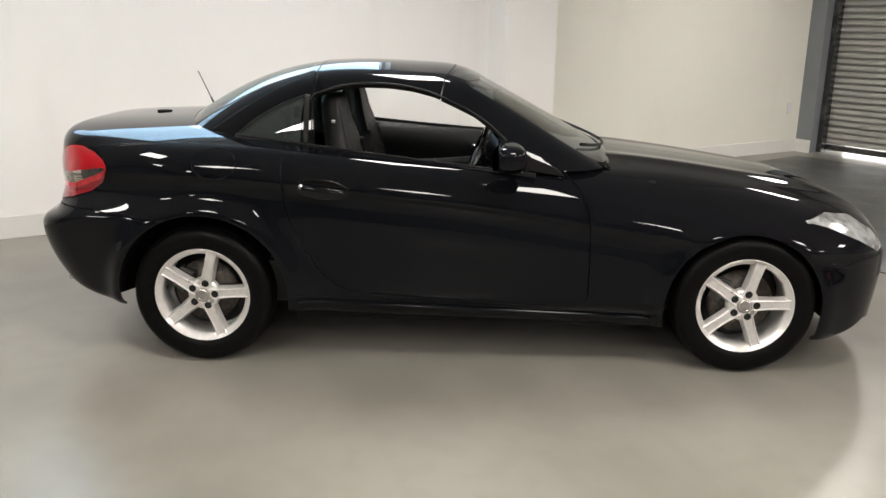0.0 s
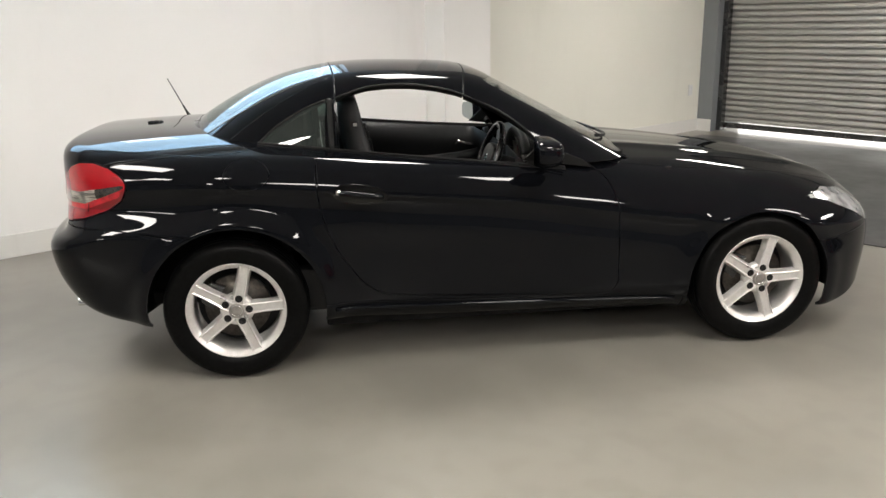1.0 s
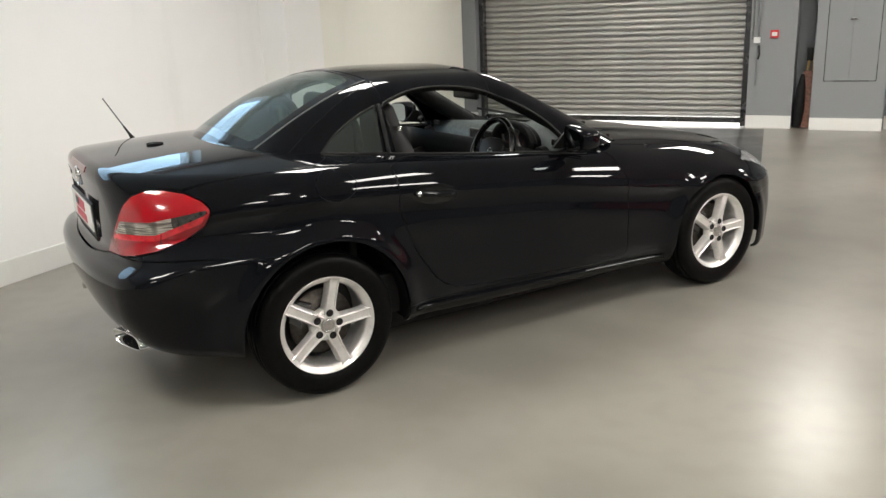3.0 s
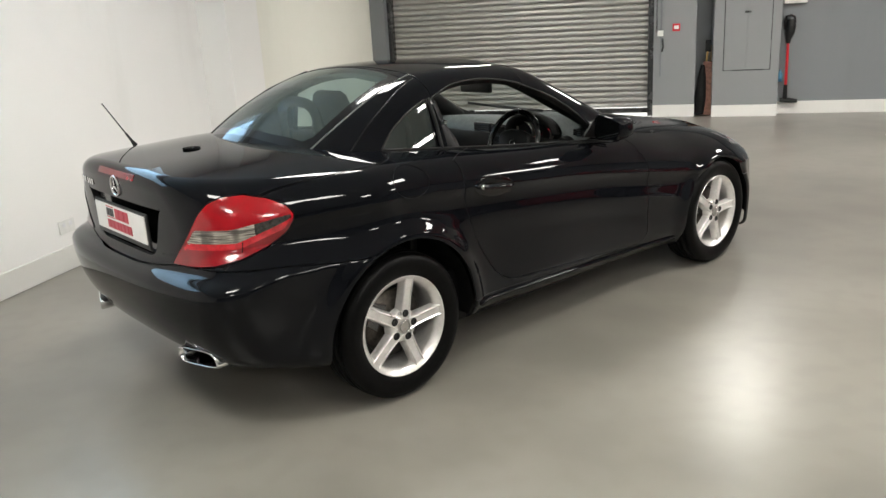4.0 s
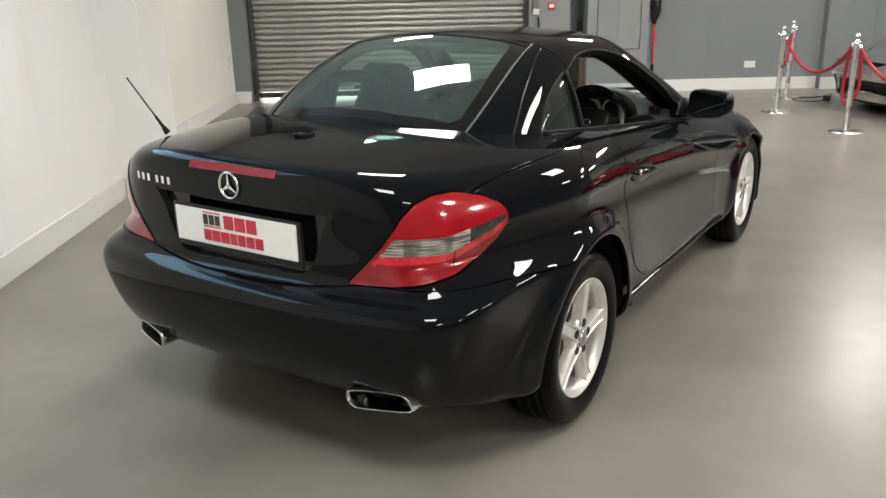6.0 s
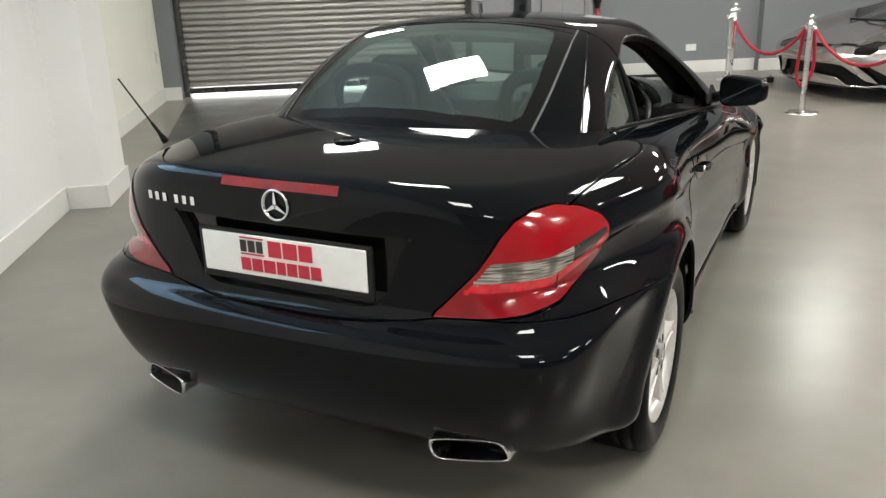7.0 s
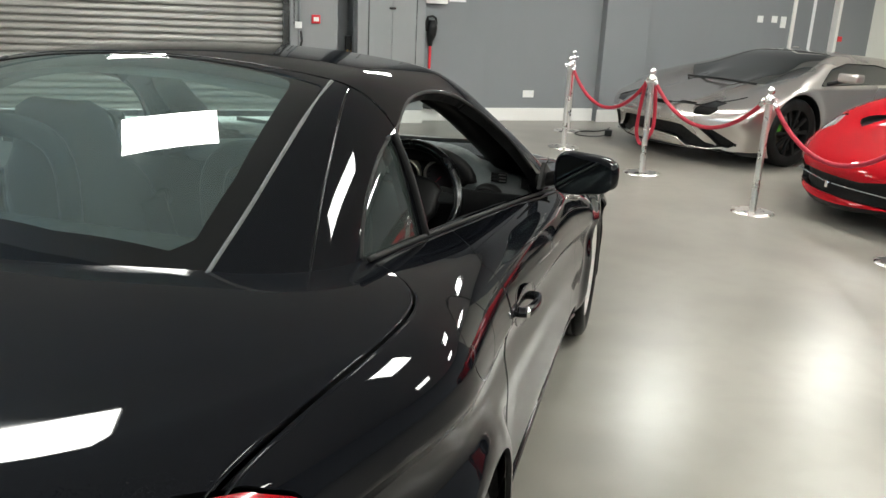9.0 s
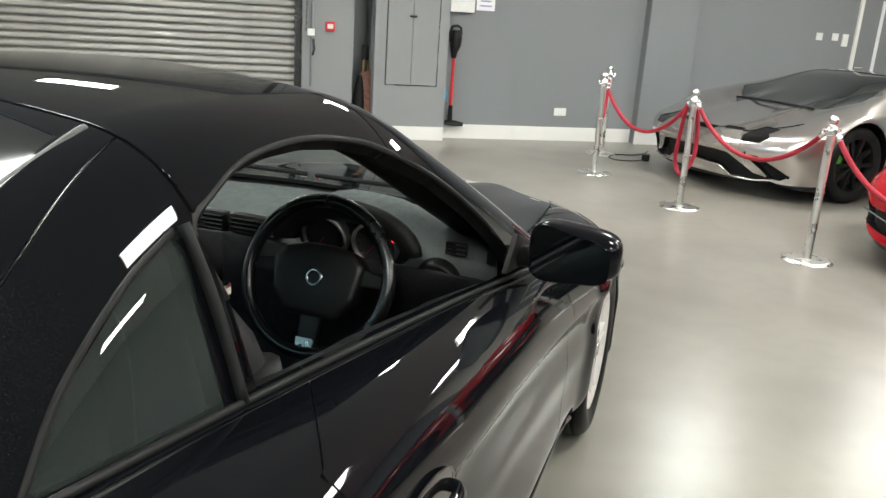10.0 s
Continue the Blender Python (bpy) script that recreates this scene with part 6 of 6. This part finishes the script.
    part("underbody", box((0, 0, 0.12), (3.6, 1.5, 0.06), 0.01), M_RUBBER, root_ob, "dark underbody")
    part("cabin", box((0.2, 0, 0.56), (1.3, 1.2, 0.30), 0.08), M_LEATHER, root_ob, "dark cabin")
    return root_ob


M_DARKGLASS = simple("dark_car_glass", (0.012, 0.014, 0.014), 0.04, coat=1.0, var=0.05)
M_GREENCAL = simple("green_caliper", (0.05, 0.22, 0.015), 0.4, coat=0.6)

# wedge-shaped silver car
wedge_top = curve((-2.5, -2.2, -1.5, -0.8, -0.3, 0.1, 0.4, 0.7, 1.0, 1.3, 1.5, 1.8, 2.1, 2.3, 2.5), (0.84, 0.88, 0.95, 1.02, 1.065, 1.085, 1.055, 0.965, 0.865, 0.77, 0.72, 0.65, 0.59, 0.53, 0.45))
wedge_w = curve((-2.5, -1.5, -0.8, 0.0, 0.6, 1.0, 1.35, 1.8, 2.1, 2.5), (0.98, 1.02, 0.99, 0.93, 0.93, 0.97, 1.0, 0.98, 0.93, 0.80))
wedge_nose = curve((0.05, 0.12, 0.2, 0.3, 0.4, 0.5, 0.6, 0.8), (2.20, 2.25, 2.26, 2.29, 2.35, 2.34, 2.27, 2.10))


def wedge_f(p):
    x, y, z = p[:, 0], np.abs(p[:, 1]), p[:, 2]
    w = wedge_w(x) - 1.25 * np.maximum(z - 0.76, 0) - 0.10 * np.maximum(0.42 - z, 0) + 0.02 * np.exp(-((np.hypot(x - 1.35, z - 0.34) - 0.40) / 0.06) ** 2)
    wing = 0.075 * np.exp(-((x - 1.30) / 0.42) ** 2) * step(0.45, 0.80, y) + 0.05 * np.exp(-((x + 1.35) / 0.5) ** 2) * step(0.5, 0.85, y)
    ridge = 0.018 * np.exp(-((y - 0.30) / 0.10) ** 2) * step(0.9, 1.3, x)
    top = (z - (wedge_top(x) + wing + ridge - 0.05 * (y / 0.9) ** 2)) * 0.95
    nose = x - wedge_nose(z) + 0.34 * (y / 0.95) ** 2.4
    f = smax(y - w, nose, 0.10)
    f = smax(f, -2.42 - x, 0.15)
    f = smax(f, top, 0.05)
    return np.maximum(f, 0.09 - z)


def on_front(pts):
    return both_of(lambda p: sd_poly(np.abs(p[:, 1]), p[:, 2], pts), lambda p: 1.75 - p[:, 0])


def on_plan(pts, zmin):
    return both_of(lambda p: sd_poly(p[:, 0], np.abs(p[:, 1]), pts), lambda p: zmin - p[:, 2])


WEDGE_CUTS = [
    ("headlamp", both_of(on_front([(0.475, 0.66), (0.478, 0.56), (0.51, 0.495), (0.66, 0.50), (0.70, 0.545), (0.64, 0.57), (0.60, 0.66)]), lambda p: 1.93 - p[:, 0]), M_GLOSSBLK, "dark angular headlamp", -0.006),
    ("intake", on_front([(-0.1, 0.385), (0.30, 0.385), (0.41, 0.375), (0.50, 0.30), (0.60, 0.225), (0.74, 0.20), (0.62, 0.168), (0.42, 0.168), (0.31, 0.235), (-0.1, 0.262)]), M_SEAL, "black front air intake", -0.05),
    ("side_intake", on_front([(0.555, 0.385), (0.665, 0.385), (0.86, 0.235), (0.80, 0.195), (0.72, 0.205)]), M_SEAL, "black slanted corner intake", -0.05),
    ("bonnet_line", on_plan([(2.225, -0.1), (2.22, 0.15), (2.15, 0.468), (1.72, 0.68), (1.70, 0.665), (2.12, 0.45), (2.19, 0.14), (2.195, -0.1)], 0.45), M_TRIM, "dark shut line round the bonnet", -0.01),
    # one black band for the splitter and the shadow under the lip
    ("splitter", on_front([(-0.1, 0.06), (1.05, 0.06), (1.05, 0.160), (-0.1, 0.160)]), M_SEAL, "black front splitter, its black also standing for the shadow below", 0.0),
]
WEDGE_GLASS = [
    ("windscreen", on_plan([(1.40, -0.1), (1.40, 0.0), (1.36, 0.30), (1.25, 0.55), (1.08, 0.70), (0.66, 0.57), (0.30, 0.47), (0.27, -0.1)], 0.66), "dark raked windscreen"),
    ("side_window", both_of(side_poly([(0.98, 0.79), (0.58, 0.93), (0.25, 0.985), (-0.2, 0.97), (-0.5, 0.90), (-0.48, 0.79)]), lambda p: p[:, 1] + 0.52), "dark side window"),
]
silver = low_car(wedge_f, 0.385, "silver_sports_car", "low wedge-shaped silver bronze sports car with black intakes", M_SILVER, pose(7.967, -2.549, 0, 0, 0, 134.9), WEDGE_CUTS, WEDGE_GLASS,
                 (-1.35, 1.35), 0.338, 0.86, M_RUBBER, M_GREENCAL)
part("mirror", box((0.76, 1.08, 0.88), (0.14, 0.22, 0.09), 0.03, None, None, 3), M_SILVER, silver, "silver door mirror", True)
part("mirror_stalk", tube([(0.84, 0.80, 0.78), (0.77, 1.03, 0.85)], 0.022, 8), M_TRIM, silver, smooth=True)
part("wiper", tube(spline([(1.36, -0.50, 0.758), (1.41, 0.0, 0.772), (1.36, 0.45, 0.762)], 5), 0.012, 6), M_TRIM, silver, "black wiper")
for s in (-1, 1):
    edge = [root(wedge_f, (1.2, s * y, z), (2.7, s * y, z)) + Vector((0.004, 0, 0)) for y, z in ((0.0, 0.262), (0.31, 0.235), (0.42, 0.166), (0.62, 0.164), (0.74, 0.190))]
    part("lip_edge", tube([q for a, b in zip(edge, edge[1:]) for q in (a, a.lerp(b, 0.5))] + [edge[-1]], 0.007, 6), M_SILVER, silver, "thin silver line round the intake", True)

# rounded red car
red_top = curve((-2.3, -1.6, -0.9, -0.3, 0.2, 0.6, 0.95, 1.2, 1.5, 1.8, 2.0, 2.2), (0.86, 0.97, 1.08, 1.12, 1.05, 0.91, 0.80, 0.735, 0.66, 0.57, 0.50, 0.41))
red_w = curve((-2.3, -1.4, -0.5, 0.3, 0.9, 1.3, 1.7, 2.0, 2.3), (0.90, 0.97, 0.92, 0.91, 0.94, 0.96, 0.93, 0.86, 0.72))
red_nose = curve((0.08, 0.14, 0.18, 0.26, 0.36, 0.46, 0.6), (2.14, 2.15, 2.10, 2.08, 2.11, 2.12, 2.06))


def red_f(p):
    x, y, z = p[:, 0], np.abs(p[:, 1]), p[:, 2]
    w = red_w(x) - 0.55 * np.maximum(z - 0.72, 0) ** 1.1 - 0.25 * np.maximum(0.30 - z, 0)
    wing = 0.150 * np.exp(-((x - 1.15) / 0.48) ** 2) * step(0.28, 0.78, y)
    top = (z - (red_top(x) + wing - 0.06 * (y / 0.9) ** 2)) * 0.94
    nose = x - red_nose(z) + 0.40 * (y / 0.9) ** 2.2
    f = smax(y - w, nose, 0.22)
    f = smax(f, -2.2 - x, 0.3)
    f = smax(f, top, 0.12)
    return np.maximum(f, 0.09 - z)


RED_CUTS = [
    ("grille", on_front([(-0.1, 0.36), (0.34, 0.36), (0.56, 0.40), (0.70, 0.40), (0.72, 0.26), (0.60, 0.215), (-0.1, 0.215)]), M_SEAL, "wide black front grille", -0.05),
    ("headlamp", on_plan([(1.74, 0.70), (1.64, 0.68), (1.50, 0.78), (1.52, 0.84), (1.68, 0.80)], 0.5), M_LENSW, "long clear headlamp", -0.004),
]
RED_GLASS = [
    ("windscreen", on_plan([(0.80, -0.1), (0.80, 0.0), (0.73, 0.35), (0.56, 0.58), (0.20, 0.52), (0.05, 0.40), (0.05, -0.1)], 0.7), "dark windscreen"),
    ("side_window", both_of(side_poly([(0.45, 0.85), (0.10, 1.04), (-0.40, 1.10), (-0.9, 1.0), (-0.9, 0.85)]), lambda p: p[:, 1] + 0.5), "dark side window"),
]
ryaw = math.degrees(math.atan2(0.917, -0.4))
redcar = low_car(red_f, 0.39, "red_sports_car", "glossy red sports car with a wide black grille", M_REDPAINT, pose(4.95, -4.19, 0, 0, 0, ryaw), RED_CUTS, RED_GLASS,
                 (-1.32, 1.32), 0.345, 0.82, M_DARKCH)
part("grille_bar", tube(spline([(1.98, -0.55, 0.30), (2.06, 0.0, 0.29), (1.98, 0.55, 0.30)], 6), 0.008, 6), M_CHROME, redcar, "thin bright grille bar")
part("badge", box((2.085, 0, 0.28), (0.012, 0.03, 0.055), 0.006), M_CHROME, redcar, "small plain chrome badge")
